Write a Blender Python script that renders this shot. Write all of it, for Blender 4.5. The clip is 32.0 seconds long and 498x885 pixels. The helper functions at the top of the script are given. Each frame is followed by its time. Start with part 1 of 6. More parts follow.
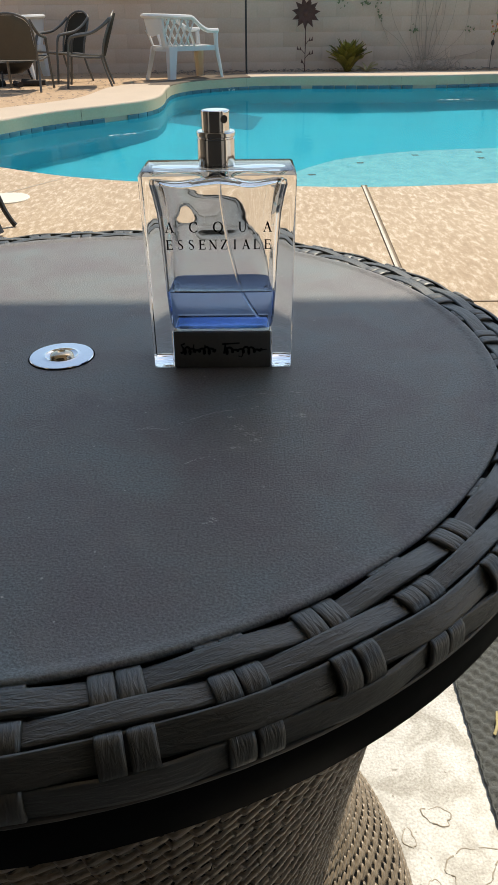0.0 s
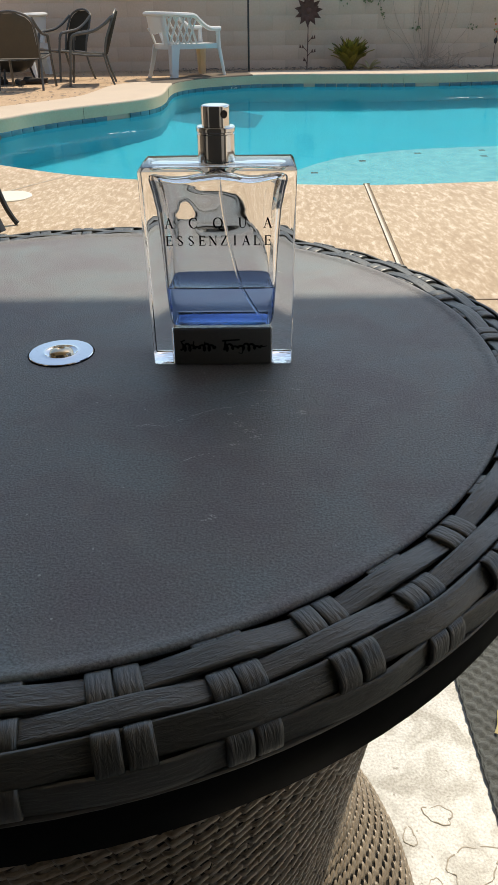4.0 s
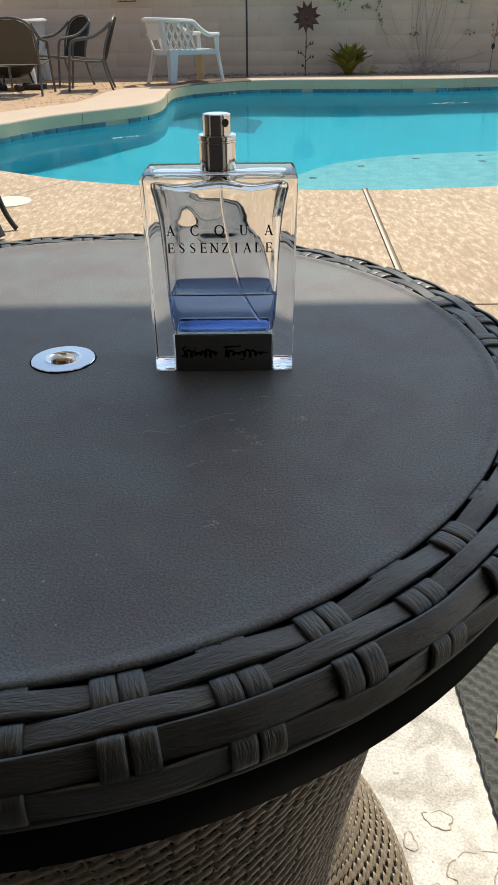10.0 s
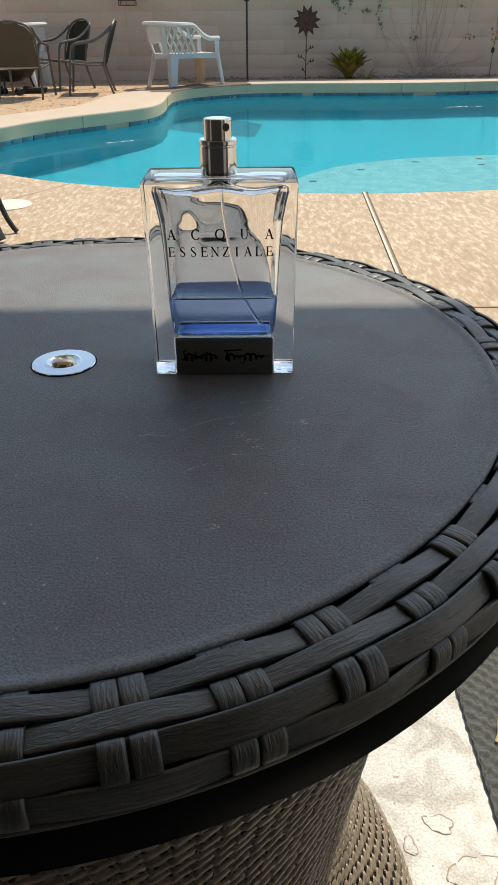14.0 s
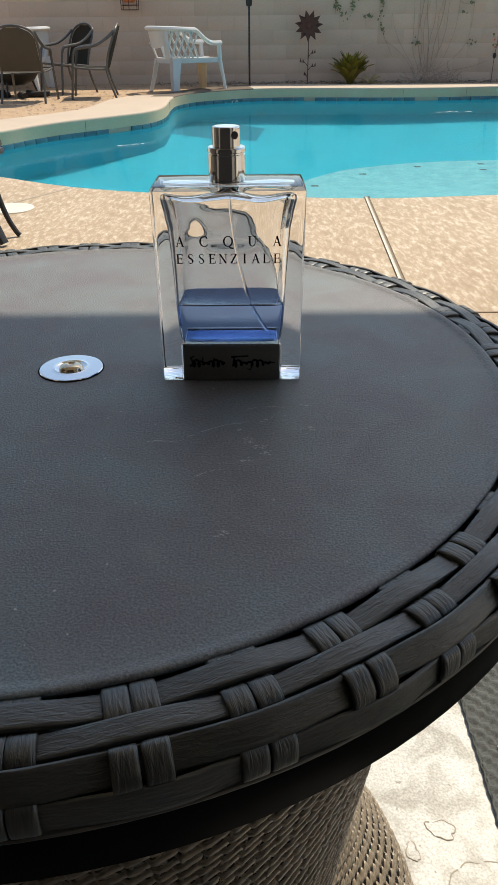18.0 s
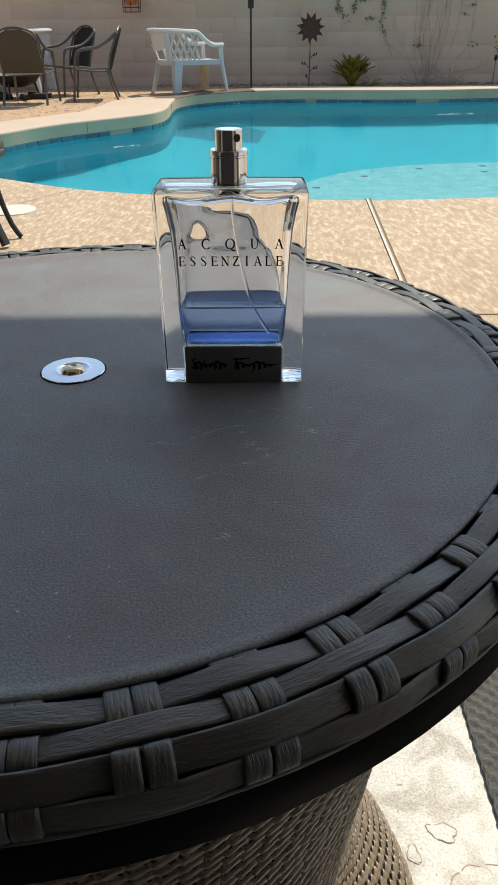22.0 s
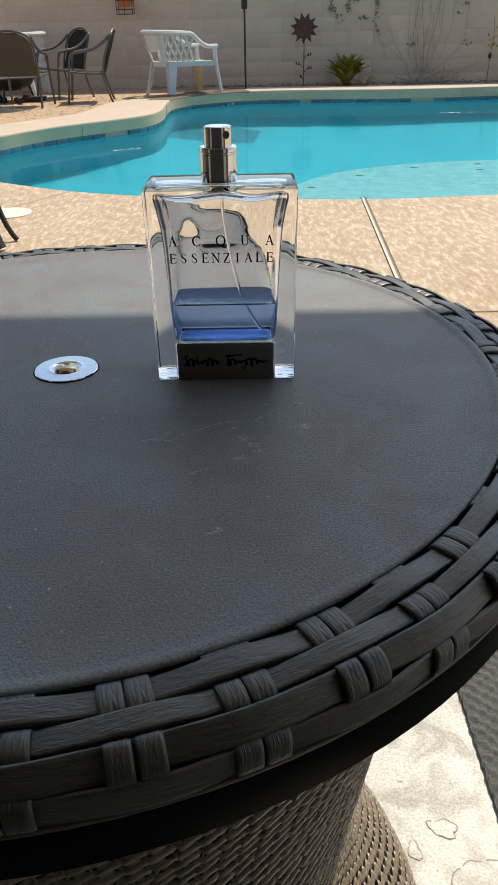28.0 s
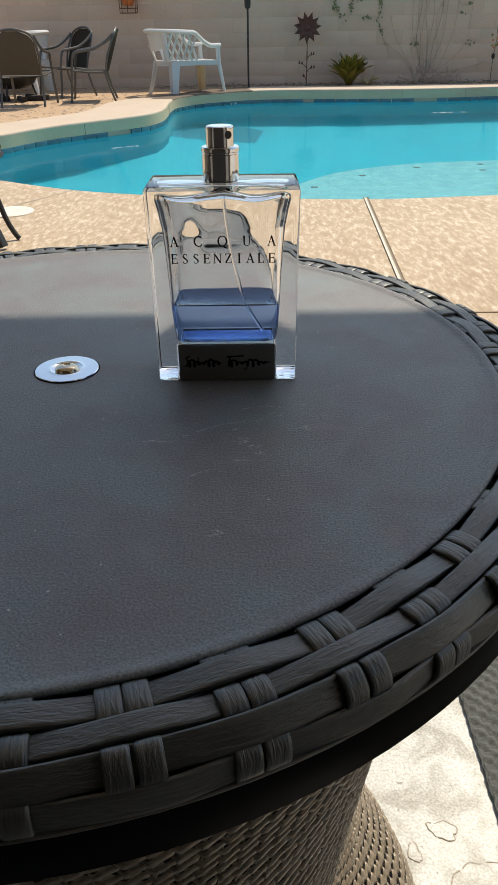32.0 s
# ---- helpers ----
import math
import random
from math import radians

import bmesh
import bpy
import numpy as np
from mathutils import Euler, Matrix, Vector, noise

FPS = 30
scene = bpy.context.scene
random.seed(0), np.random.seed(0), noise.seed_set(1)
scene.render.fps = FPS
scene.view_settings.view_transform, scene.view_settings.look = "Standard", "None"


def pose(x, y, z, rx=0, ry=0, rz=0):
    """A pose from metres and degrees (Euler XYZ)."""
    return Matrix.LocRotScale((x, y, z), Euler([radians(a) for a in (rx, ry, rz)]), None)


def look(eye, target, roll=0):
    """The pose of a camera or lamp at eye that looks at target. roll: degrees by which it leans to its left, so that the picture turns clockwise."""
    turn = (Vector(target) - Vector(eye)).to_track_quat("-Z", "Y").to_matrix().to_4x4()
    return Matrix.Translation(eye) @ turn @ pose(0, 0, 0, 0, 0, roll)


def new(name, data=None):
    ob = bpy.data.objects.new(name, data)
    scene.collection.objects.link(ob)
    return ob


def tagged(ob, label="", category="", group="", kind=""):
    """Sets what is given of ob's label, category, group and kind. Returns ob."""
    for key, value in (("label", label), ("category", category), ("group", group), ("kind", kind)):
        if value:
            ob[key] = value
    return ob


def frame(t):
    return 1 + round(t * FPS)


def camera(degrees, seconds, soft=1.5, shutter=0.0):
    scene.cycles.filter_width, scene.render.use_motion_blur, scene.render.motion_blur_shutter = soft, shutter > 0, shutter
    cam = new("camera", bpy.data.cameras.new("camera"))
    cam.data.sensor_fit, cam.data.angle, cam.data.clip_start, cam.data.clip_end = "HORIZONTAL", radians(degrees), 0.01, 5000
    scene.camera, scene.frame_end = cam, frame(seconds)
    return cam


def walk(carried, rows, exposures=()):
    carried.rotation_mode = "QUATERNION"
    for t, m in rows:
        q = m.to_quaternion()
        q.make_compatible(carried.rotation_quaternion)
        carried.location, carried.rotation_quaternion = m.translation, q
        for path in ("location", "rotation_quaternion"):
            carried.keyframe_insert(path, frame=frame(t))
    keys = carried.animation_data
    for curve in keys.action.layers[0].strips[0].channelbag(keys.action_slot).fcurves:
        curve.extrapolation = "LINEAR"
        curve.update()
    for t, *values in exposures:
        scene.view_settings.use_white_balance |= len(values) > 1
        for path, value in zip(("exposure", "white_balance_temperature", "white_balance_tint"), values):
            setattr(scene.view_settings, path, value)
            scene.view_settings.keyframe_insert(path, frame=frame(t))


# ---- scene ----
EXPOSURE, KELVIN, TINT = 0.28, 7120, 5.5
cam = camera(37.0, 32.0)
# seconds, place in metres, pitch, roll and yaw in degrees
ROWS = [
    (0, -0.0000, 0.0000, 0.9000, -30.600, -0.700, 0.000),
    (0.5, 0.0016, 0.0005, 0.8982, -30.647, -0.929, 0.012),
    (1, 0.0011, -0.0001, 0.8993, -30.568, -0.878, 0.087),
    (1.5, 0.0011, 0.0008, 0.8983, -30.620, -0.898, 0.132),
    (2, 0.0047, 0.0009, 0.8975, -30.595, -1.202, 0.192),
    (2.5, 0.0008, 0.0015, 0.8985, -30.579, -0.955, 0.245),
    (3, 0.0007, 0.0025, 0.8984, -30.715, -0.753, 0.195),
    (3.5, 0.0013, 0.0016, 0.8982, -30.730, -0.739, 0.179),
    (5.5, -0.0003, 0.0008, 0.8996, -30.574, -0.796, 0.255),
    (6, -0.0006, 0.0008, 0.8992, -30.555, -0.811, 0.243),
    (6.5, 0.0016, 0.0004, 0.8984, -30.608, -0.990, 0.208),
    (7, 0.0025, 0.0007, 0.8985, -30.627, -0.948, 0.181),
    (7.5, 0.0014, 0.0009, 0.8989, -30.621, -0.853, 0.156),
    (8, 0.0005, 0.0004, 0.8994, -30.585, -0.785, 0.123),
    (8.5, 0.0005, 0.0003, 0.8996, -30.546, -0.751, 0.090),
    (9, -0.0004, 0.0001, 0.9000, -30.450, -0.757, 0.091),
    (9.5, -0.0003, 0.0002, 0.9001, -30.429, -0.705, 0.082),
    (10, -0.0002, -0.0002, 0.9001, -30.371, -0.774, 0.085),
    (10.5, 0.0007, -0.0008, 0.9002, -30.340, -0.891, 0.075),
    (11, 0.0012, 0.0001, 0.8998, -30.344, -0.808, 0.034),
    (11.5, 0.0005, -0.0005, 0.9003, -30.290, -0.810, 0.026),
    (12, -0.0000, -0.0004, 0.9007, -30.287, -0.679, 0.008),
    (12.5, -0.0011, -0.0002, 0.9011, -30.250, -0.598, 0.033),
    (13, -0.0020, -0.0002, 0.9014, -30.161, -0.532, 0.058),
    (13.5, -0.0009, -0.0010, 0.9009, -30.111, -0.791, 0.079),
    (14, -0.0005, -0.0004, 0.9006, -30.147, -0.717, 0.068),
    (14.5, 0.0011, -0.0011, 0.9001, -30.216, -0.723, 0.015),
    (16.5, -0.0008, -0.0005, 0.9017, -30.096, -0.579, -0.022),
    (17, -0.0028, -0.0007, 0.9016, -30.044, -0.546, 0.013),
    (17.5, -0.0025, -0.0010, 0.9017, -29.939, -0.650, 0.087),
    (18, -0.0039, -0.0010, 0.9025, -29.871, -0.557, 0.127),
    (18.5, -0.0022, -0.0013, 0.9020, -29.826, -0.709, 0.161),
    (19, -0.0035, -0.0015, 0.9027, -29.717, -0.658, 0.174),
    (19.5, -0.0059, -0.0015, 0.9033, -29.699, -0.611, 0.229),
    (20, -0.0053, -0.0014, 0.9035, -29.647, -0.573, 0.267),
    (20.5, -0.0043, -0.0016, 0.9034, -29.582, -0.703, 0.337),
    (21, -0.0030, -0.0022, 0.9025, -29.642, -0.749, 0.313),
    (21.5, -0.0032, -0.0002, 0.9022, -29.778, -0.597, 0.253),
    (22, -0.0043, -0.0009, 0.9029, -29.746, -0.525, 0.224),
    (22.5, -0.0035, -0.0009, 0.9027, -29.752, -0.562, 0.218),
    (23, -0.0045, -0.0008, 0.9031, -29.721, -0.530, 0.232),
    (23.5, -0.0065, -0.0008, 0.9036, -29.652, -0.479, 0.246),
    (24, -0.0076, -0.0009, 0.9039, -29.592, -0.484, 0.312),
    (24.5, -0.0057, -0.0026, 0.9038, -29.594, -0.693, 0.298),
    (25, -0.0053, -0.0011, 0.9030, -29.666, -0.588, 0.279),
    (25.5, -0.0058, -0.0014, 0.9035, -29.673, -0.543, 0.261),
    (27.5, -0.0053, -0.0034, 0.9035, -29.607, -0.852, 0.189),
    (28, -0.0011, -0.0031, 0.9012, -29.692, -1.152, 0.127),
    (28.5, 0.0028, -0.0004, 0.8994, -29.961, -0.974, 0.055),
    (29, 0.0026, -0.0017, 0.8995, -29.996, -1.110, 0.032),
    (29.5, 0.0016, -0.0016, 0.9001, -29.969, -1.092, 0.054),
    (30, -0.0006, -0.0023, 0.9006, -29.916, -1.025, 0.055),
    (30.5, 0.0005, -0.0026, 0.9006, -29.885, -1.040, 0.092),
    (31, -0.0025, -0.0113, 0.9041, -29.701, -1.251, 0.235),
    (31.5, -0.0022, -0.0064, 0.9016, -29.719, -1.137, 0.229),
    (32, -0.0009, -0.0009, 0.9012, -29.731, -0.959, 0.246),
]
walk(cam, [(t, pose(x, y, z, 90 + pitch, 0, yaw) @ pose(0, 0, 0, 0, 0, roll)) for t, x, y, z, pitch, roll, yaw in ROWS],
     exposures=[(0.0, EXPOSURE, KELVIN, TINT), (32.0, EXPOSURE, KELVIN, TINT)])

# ---- sky and sun ----
SUN_HIGH, SUN_RIGHT = 58.0, 33.0
world = bpy.data.worlds.new("sky")
scene.world = world
world.use_nodes = True
sky = world.node_tree.nodes.new("ShaderNodeTexSky")
sky.sky_type, sky.sun_disc = "NISHITA", False
sky.sun_elevation, sky.sun_rotation = radians(SUN_HIGH), radians(SUN_RIGHT)
back = world.node_tree.nodes["Background"]
back.inputs["Strength"].default_value = 0.152
world.node_tree.links.new(sky.outputs[0], back.inputs["Color"])
sun = new("sun", bpy.data.lights.new("sun", "SUN"))
sun.data.energy, sun.data.angle, sun.data.color = 3.7, radians(0.5), (1.0, 0.93, 0.84)
e, a = radians(SUN_HIGH), radians(SUN_RIGHT)
sun.matrix_world = look((30 * math.cos(e) * math.sin(a), 30 * math.cos(e) * math.cos(a), 30 * math.sin(e)), (0, 0, 0))


# ---- materials ----
def shader(name):
    m = bpy.data.materials.new(name)
    m.use_nodes = True
    return m, m.node_tree.nodes, m.node_tree.links, m.node_tree.nodes["Principled BSDF"]


def surface(name, dark, light, rough=0.6, metal=0.0, big=4.0, fine=60.0, bump=0.2, depth=0.002, spread=0.5, spec=0.5,
            stretch=(1, 1, 1), coat=0.0, vary=0.0):
    """A surface with large stains, fine grain and relief, in metres."""
    m, n, l, b = shader(name)
    co = n.new("ShaderNodeTexCoord")
    mp = n.new("ShaderNodeMapping")
    mp.inputs["Scale"].default_value = stretch
    l.new(co.outputs["Object"], mp.inputs[0])
    n1, n2 = n.new("ShaderNodeTexNoise"), n.new("ShaderNodeTexNoise")
    n1.inputs["Scale"].default_value, n1.inputs["Detail"].default_value = big, 5
    n2.inputs["Scale"].default_value, n2.inputs["Detail"].default_value = fine, 6
    l.new(mp.outputs[0], n1.inputs["Vector"])
    l.new(mp.outputs[0], n2.inputs["Vector"])
    mix = n.new("ShaderNodeMix")
    mix.inputs[0].default_value = 0.5
    l.new(n1.outputs[0], mix.inputs[2])
    l.new(n2.outputs[0], mix.inputs[3])
    ramp = n.new("ShaderNodeValToRGB")
    ramp.color_ramp.elements[0].position, ramp.color_ramp.elements[1].position = 0.5 - spread / 2, 0.5 + spread / 2
    ramp.color_ramp.elements[0].color, ramp.color_ramp.elements[1].color = (*dark, 1), (*light, 1)
    l.new(mix.outputs[0], ramp.inputs[0])
    out = ramp.outputs[0]
    if vary:
        info, hsv, mr = n.new("ShaderNodeObjectInfo"), n.new("ShaderNodeHueSaturation"), n.new("ShaderNodeMapRange")
        mr.inputs[3].default_value, mr.inputs[4].default_value = 1 - vary, 1 + vary
        l.new(info.outputs["Random"], mr.inputs[0])
        l.new(mr.outputs[0], hsv.inputs["Value"])
        l.new(out, hsv.inputs["Color"])
        out = hsv.outputs[0]
    l.new(out, b.inputs["Base Color"])
    rr = n.new("ShaderNodeMapRange")
    rr.inputs[3].default_value, rr.inputs[4].default_value = rough * 0.8, min(rough * 1.2, 1)
    l.new(n1.outputs[0], rr.inputs[0])
    l.new(rr.outputs[0], b.inputs["Roughness"])
    b.inputs["Metallic"].default_value, b.inputs["Specular IOR Level"].default_value = metal, spec
    b.inputs["Coat Weight"].default_value = coat
    if bump:
        bp = n.new("ShaderNodeBump")
        bp.inputs["Strength"].default_value, bp.inputs["Distance"].default_value = bump, depth
        l.new(n2.outputs[0], bp.inputs["Height"])
        l.new(bp.outputs[0], b.inputs["Normal"])
    return m


def clear(name, ior, tint=(1, 1, 1), rough=0.0):
    m, n, l, b = shader(name)
    b.inputs["Base Color"].default_value = (*tint, 1)
    b.inputs["Transmission Weight"].default_value, b.inputs["IOR"].default_value, b.inputs["Roughness"].default_value = 1, ior, rough
    return m


def meeting(name, ratio, tint, rough=0.0):
    """The face where one clear stuff meets another; ratio: inner to outer index."""
    m, n, l, b = shader(name)
    g = n.new("ShaderNodeBsdfGlass")
    g.inputs["Color"].default_value, g.inputs["IOR"].default_value, g.inputs["Roughness"].default_value = (*tint, 1), ratio, rough
    l.new(g.outputs[0], n["Material Output"].inputs["Surface"])
    n.remove(b)
    return m


def wavy_glass(name="cast_glass", size=55, deep=0.0005):
    """The cast inner side of the bottle: clear, slightly uneven."""
    m = clear(name, 1.5, (1, 1, 1), 0.035)
    n, l = m.node_tree.nodes, m.node_tree.links
    co, t, bp = n.new("ShaderNodeTexCoord"), n.new("ShaderNodeTexNoise"), n.new("ShaderNodeBump")
    t.inputs["Scale"].default_value, t.inputs["Detail"].default_value = size, 1
    bp.inputs["Strength"].default_value, bp.inputs["Distance"].default_value = 0.35, deep
    l.new(co.outputs["Object"], t.inputs["Vector"])
    l.new(t.outputs[0], bp.inputs["Height"])
    l.new(bp.outputs[0], n["Principled BSDF"].inputs["Normal"])
    return m


def glowless_cloth(name, base, through_share):
    """Thin plastic that lets some light through."""
    m = surface(name, [c * 0.92 for c in base], base, 0.45, big=6, fine=80, bump=0.05)
    n, l = m.node_tree.nodes, m.node_tree.links
    tr, ad = n.new("ShaderNodeBsdfTranslucent"), n.new("ShaderNodeMixShader")
    tr.inputs[0].default_value = (base[0], base[1] * 0.86, base[2] * 0.6, 1)
    ad.inputs[0].default_value = through_share
    l.new(n["Principled BSDF"].outputs[0], ad.inputs[1])
    l.new(tr.outputs[0], ad.inputs[2])
    l.new(ad.outputs[0], n["Material Output"].inputs["Surface"])
    return m


def deck_material():
    """Knockdown-textured pool deck: pale flat splotches over a browner base."""
    m, n, l, b = shader("textured_deck")
    co = n.new("ShaderNodeTexCoord")
    mp = n.new("ShaderNodeMapping")
    mp.inputs["Scale"].default_value, mp.inputs["Rotation"].default_value = (1.0, 0.30, 1), (0, 0, 0.22)
    l.new(co.outputs["Object"], mp.inputs[0])
    warp = n.new("ShaderNodeTexNoise")
    warp.inputs["Scale"].default_value, warp.inputs["Detail"].default_value, warp.inputs["Distortion"].default_value = 36.0, 9, 0.15
    warp.inputs["Roughness"].default_value = 0.74
    l.new(mp.outputs[0], warp.inputs["Vector"])
    stain = n.new("ShaderNodeTexNoise")
    stain.inputs["Scale"].default_value, stain.inputs["Detail"].default_value = 3.6, 7
    l.new(mp.outputs[0], stain.inputs["Vector"])
    ramp = n.new("ShaderNodeValToRGB")
    el = ramp.color_ramp.elements
    el[0].position, el[0].color = 0.34, (0.375, 0.277, 0.180, 1)
    el[1].position, el[1].color = 0.68, (0.755, 0.655, 0.53, 1)
    mid = el.new(0.5)
    mid.color = (0.462, 0.347, 0.231, 1)
    l.new(warp.outputs[0], ramp.inputs[0])
    tone = n.new("ShaderNodeMix")
    tone.data_type, tone.blend_type = "RGBA", "MULTIPLY"
    tone.inputs[0].default_value = 0.55
    r2 = n.new("ShaderNodeValToRGB")
    r2.color_ramp.elements[0].position, r2.color_ramp.elements[1].position = 0.3, 0.7
    r2.color_ramp.elements[0].color, r2.color_ramp.elements[1].color = (0.78, 0.72, 0.66, 1), (1, 1, 1, 1)
    l.new(stain.outputs[0], r2.inputs[0])
    l.new(ramp.outputs[0], tone.inputs[6])
    l.new(r2.outputs[0], tone.inputs[7])
    l.new(tone.outputs[2], b.inputs["Base Color"])
    b.inputs["Roughness"].default_value = 0.75
    bp = n.new("ShaderNodeBump")
    bp.inputs["Strength"].default_value, bp.inputs["Distance"].default_value = 0.5, 0.004
    l.new(warp.outputs[0], bp.inputs["Height"])
    l.new(bp.outputs[0], b.inputs["Normal"])
    return m


def concrete_material():
    """Worn patio concrete: cloudy patches where the sealer has gone, sparse dark pits."""
    m, n, l, b = shader("worn_patio_concrete")
    co = n.new("ShaderNodeTexCoord")
    def tex(scale, detail, dist=0.0):
        t = n.new("ShaderNodeTexNoise")
        t.inputs["Scale"].default_value, t.inputs["Detail"].default_value, t.inputs["Distortion"].default_value = scale, detail, dist
        l.new(co.outputs["Object"], t.inputs["Vector"])
        return t
    def ramp_of(src, stops):
        r = n.new("ShaderNodeValToRGB")
        el = r.color_ramp.elements
        (el[0].position, el[0].color), (el[1].position, el[1].color) = stops[0], stops[-1]
        for p, c in stops[1:-1]:
            el.new(p).color = c
        l.new(src, r.inputs[0])
        return r
    def times(a_, b_):
        x = n.new("ShaderNodeMix")
        x.data_type, x.blend_type = "RGBA", "MULTIPLY"
        x.inputs[0].default_value = 1
        l.new(a_.outputs[2 if "Mix" in a_.bl_idname else 0], x.inputs[6])
        l.new(b_.outputs[0], x.inputs[7])
        return x
    cloud, patch, fine, pit = tex(3.2, 4), tex(19, 12, 0.7), tex(300, 5), tex(95, 2)
    base = ramp_of(cloud.outputs[0], [(0.32, (0.425, 0.408, 0.376, 1)), (0.50, (0.520, 0.508, 0.482, 1)), (0.66, (0.640, 0.632, 0.612, 1))])
    worn = ramp_of(patch.outputs[0], [(0.38, (0.76, 0.74, 0.70, 1)), (0.46, (0.92, 0.91, 0.89, 1)), (0.52, (1.04, 1.04, 1.04, 1))])
    grit = ramp_of(fine.outputs[0], [(0.3, (0.70, 0.69, 0.67, 1)), (0.7, (1.14, 1.14, 1.14, 1))])
    dots = ramp_of(pit.outputs[0], [(0.235, (0.55, 0.52, 0.47, 1)), (0.275, (1, 1, 1, 1))])
    l.new(times(times(times(base, worn), grit), dots).outputs[2], b.inputs["Base Color"])
    gloss = ramp_of(patch.outputs[0], [(0.40, (0.80, 0.80, 0.80, 1)), (0.54, (0.55, 0.55, 0.55, 1))])
    l.new(gloss.outputs[0], b.inputs["Roughness"])
    b.inputs["Coat Weight"].default_value, b.inputs["Coat Roughness"].default_value = 0.24, 0.34
    bp = n.new("ShaderNodeBump")
    bp.inputs["Strength"].default_value, bp.inputs["Distance"].default_value = 0.75, 0.0014
    l.new(fine.outputs[0], bp.inputs["Height"])
    l.new(bp.outputs[0], b.inputs["Normal"])
    return m


def water_material():
    m, n, l, b = shader("pool_water")
    b.inputs["Base Color"].default_value = (0.72, 0.97, 1, 1)
    b.inputs["Transmission Weight"].default_value, b.inputs["IOR"].default_value, b.inputs["Roughness"].default_value = 1, 1.33, 0.05
    co, n1, n2 = n.new("ShaderNodeTexCoord"), n.new("ShaderNodeTexNoise"), n.new("ShaderNodeTexNoise")
    n1.inputs["Scale"].default_value, n1.inputs["Detail"].default_value = 2.2, 3
    n2.inputs["Scale"].default_value, n2.inputs["Detail"].default_value = 11.0, 2
    bp, bq = n.new("ShaderNodeBump"), n.new("ShaderNodeBump")
    bp.inputs["Strength"].default_value, bp.inputs["Distance"].default_value = 0.14, 0.02
    bq.inputs["Strength"].default_value, bq.inputs["Distance"].default_value = 0.34, 0.004
    for t, p in ((n1, bp), (n2, bq)):
        l.new(co.outputs["Object"], t.inputs["Vector"])
        l.new(t.outputs[0], p.inputs["Height"])
    l.new(bp.outputs[0], bq.inputs["Normal"])
    l.new(bq.outputs[0], b.inputs["Normal"])
    # ripples too fine to build turn part of the mirror image away
    rf, mx = n.new("ShaderNodeBsdfRefraction"), n.new("ShaderNodeMixShader")
    rf.inputs["Color"].default_value, rf.inputs["IOR"].default_value, rf.inputs["Roughness"].default_value = (0.72, 0.97, 1, 1), 1.33, 0.05
    l.new(bq.outputs[0], rf.inputs["Normal"])
    mx.inputs[0].default_value = 0.65
    l.new(b.outputs[0], mx.inputs[1])
    l.new(rf.outputs[0], mx.inputs[2])
    # slight milkiness of the water itself
    df, my = n.new("ShaderNodeBsdfDiffuse"), n.new("ShaderNodeMixShader")
    df.inputs["Color"].default_value = (0.02, 0.42, 0.54, 1)
    my.inputs[0].default_value = 0.13
    l.new(mx.outputs[0], my.inputs[1])
    l.new(df.outputs[0], my.inputs[2])
    l.new(my.outputs[0], n["Material Output"].inputs["Surface"])
    return m


def strand_material(name, dark, light, rough, grain_size=(110, 680), relief=0.75):
    """Resin wicker: streaks and ridges run along each strand."""
    m, n, l, b = shader(name)
    co, mp = n.new("ShaderNodeTexCoord"), n.new("ShaderNodeMapping")
    mp.inputs["Scale"].default_value = (*grain_size, 1)
    l.new(co.outputs["UV"], mp.inputs[0])
    grain, stain = n.new("ShaderNodeTexNoise"), n.new("ShaderNodeTexNoise")
    grain.inputs["Scale"].default_value, grain.inputs["Detail"].default_value, grain.inputs["Distortion"].default_value = 1.0, 5, 0.9
    stain.inputs["Scale"].default_value, stain.inputs["Detail"].default_value = 45, 4
    l.new(mp.outputs[0], grain.inputs["Vector"])
    l.new(co.outputs["Object"], stain.inputs["Vector"])
    ramp = n.new("ShaderNodeValToRGB")
    ramp.color_ramp.elements[0].position, ramp.color_ramp.elements[1].position = 0.32, 0.68
    ramp.color_ramp.elements[0].color, ramp.color_ramp.elements[1].color = (*dark, 1), (*light, 1)
    mix = n.new("ShaderNodeMix")
    mix.inputs[0].default_value = 0.45
    l.new(grain.outputs[0], mix.inputs[2])
    l.new(stain.outputs[0], mix.inputs[3])
    l.new(mix.outputs[0], ramp.inputs[0])
    l.new(ramp.outputs[0], b.inputs["Base Color"])
    b.inputs["Roughness"].default_value = rough
    bp = n.new("ShaderNodeBump")
    bp.inputs["Strength"].default_value, bp.inputs["Distance"].default_value = relief, 0.0009
    l.new(grain.outputs[0], bp.inputs["Height"])
    l.new(bp.outputs[0], b.inputs["Normal"])
    return m


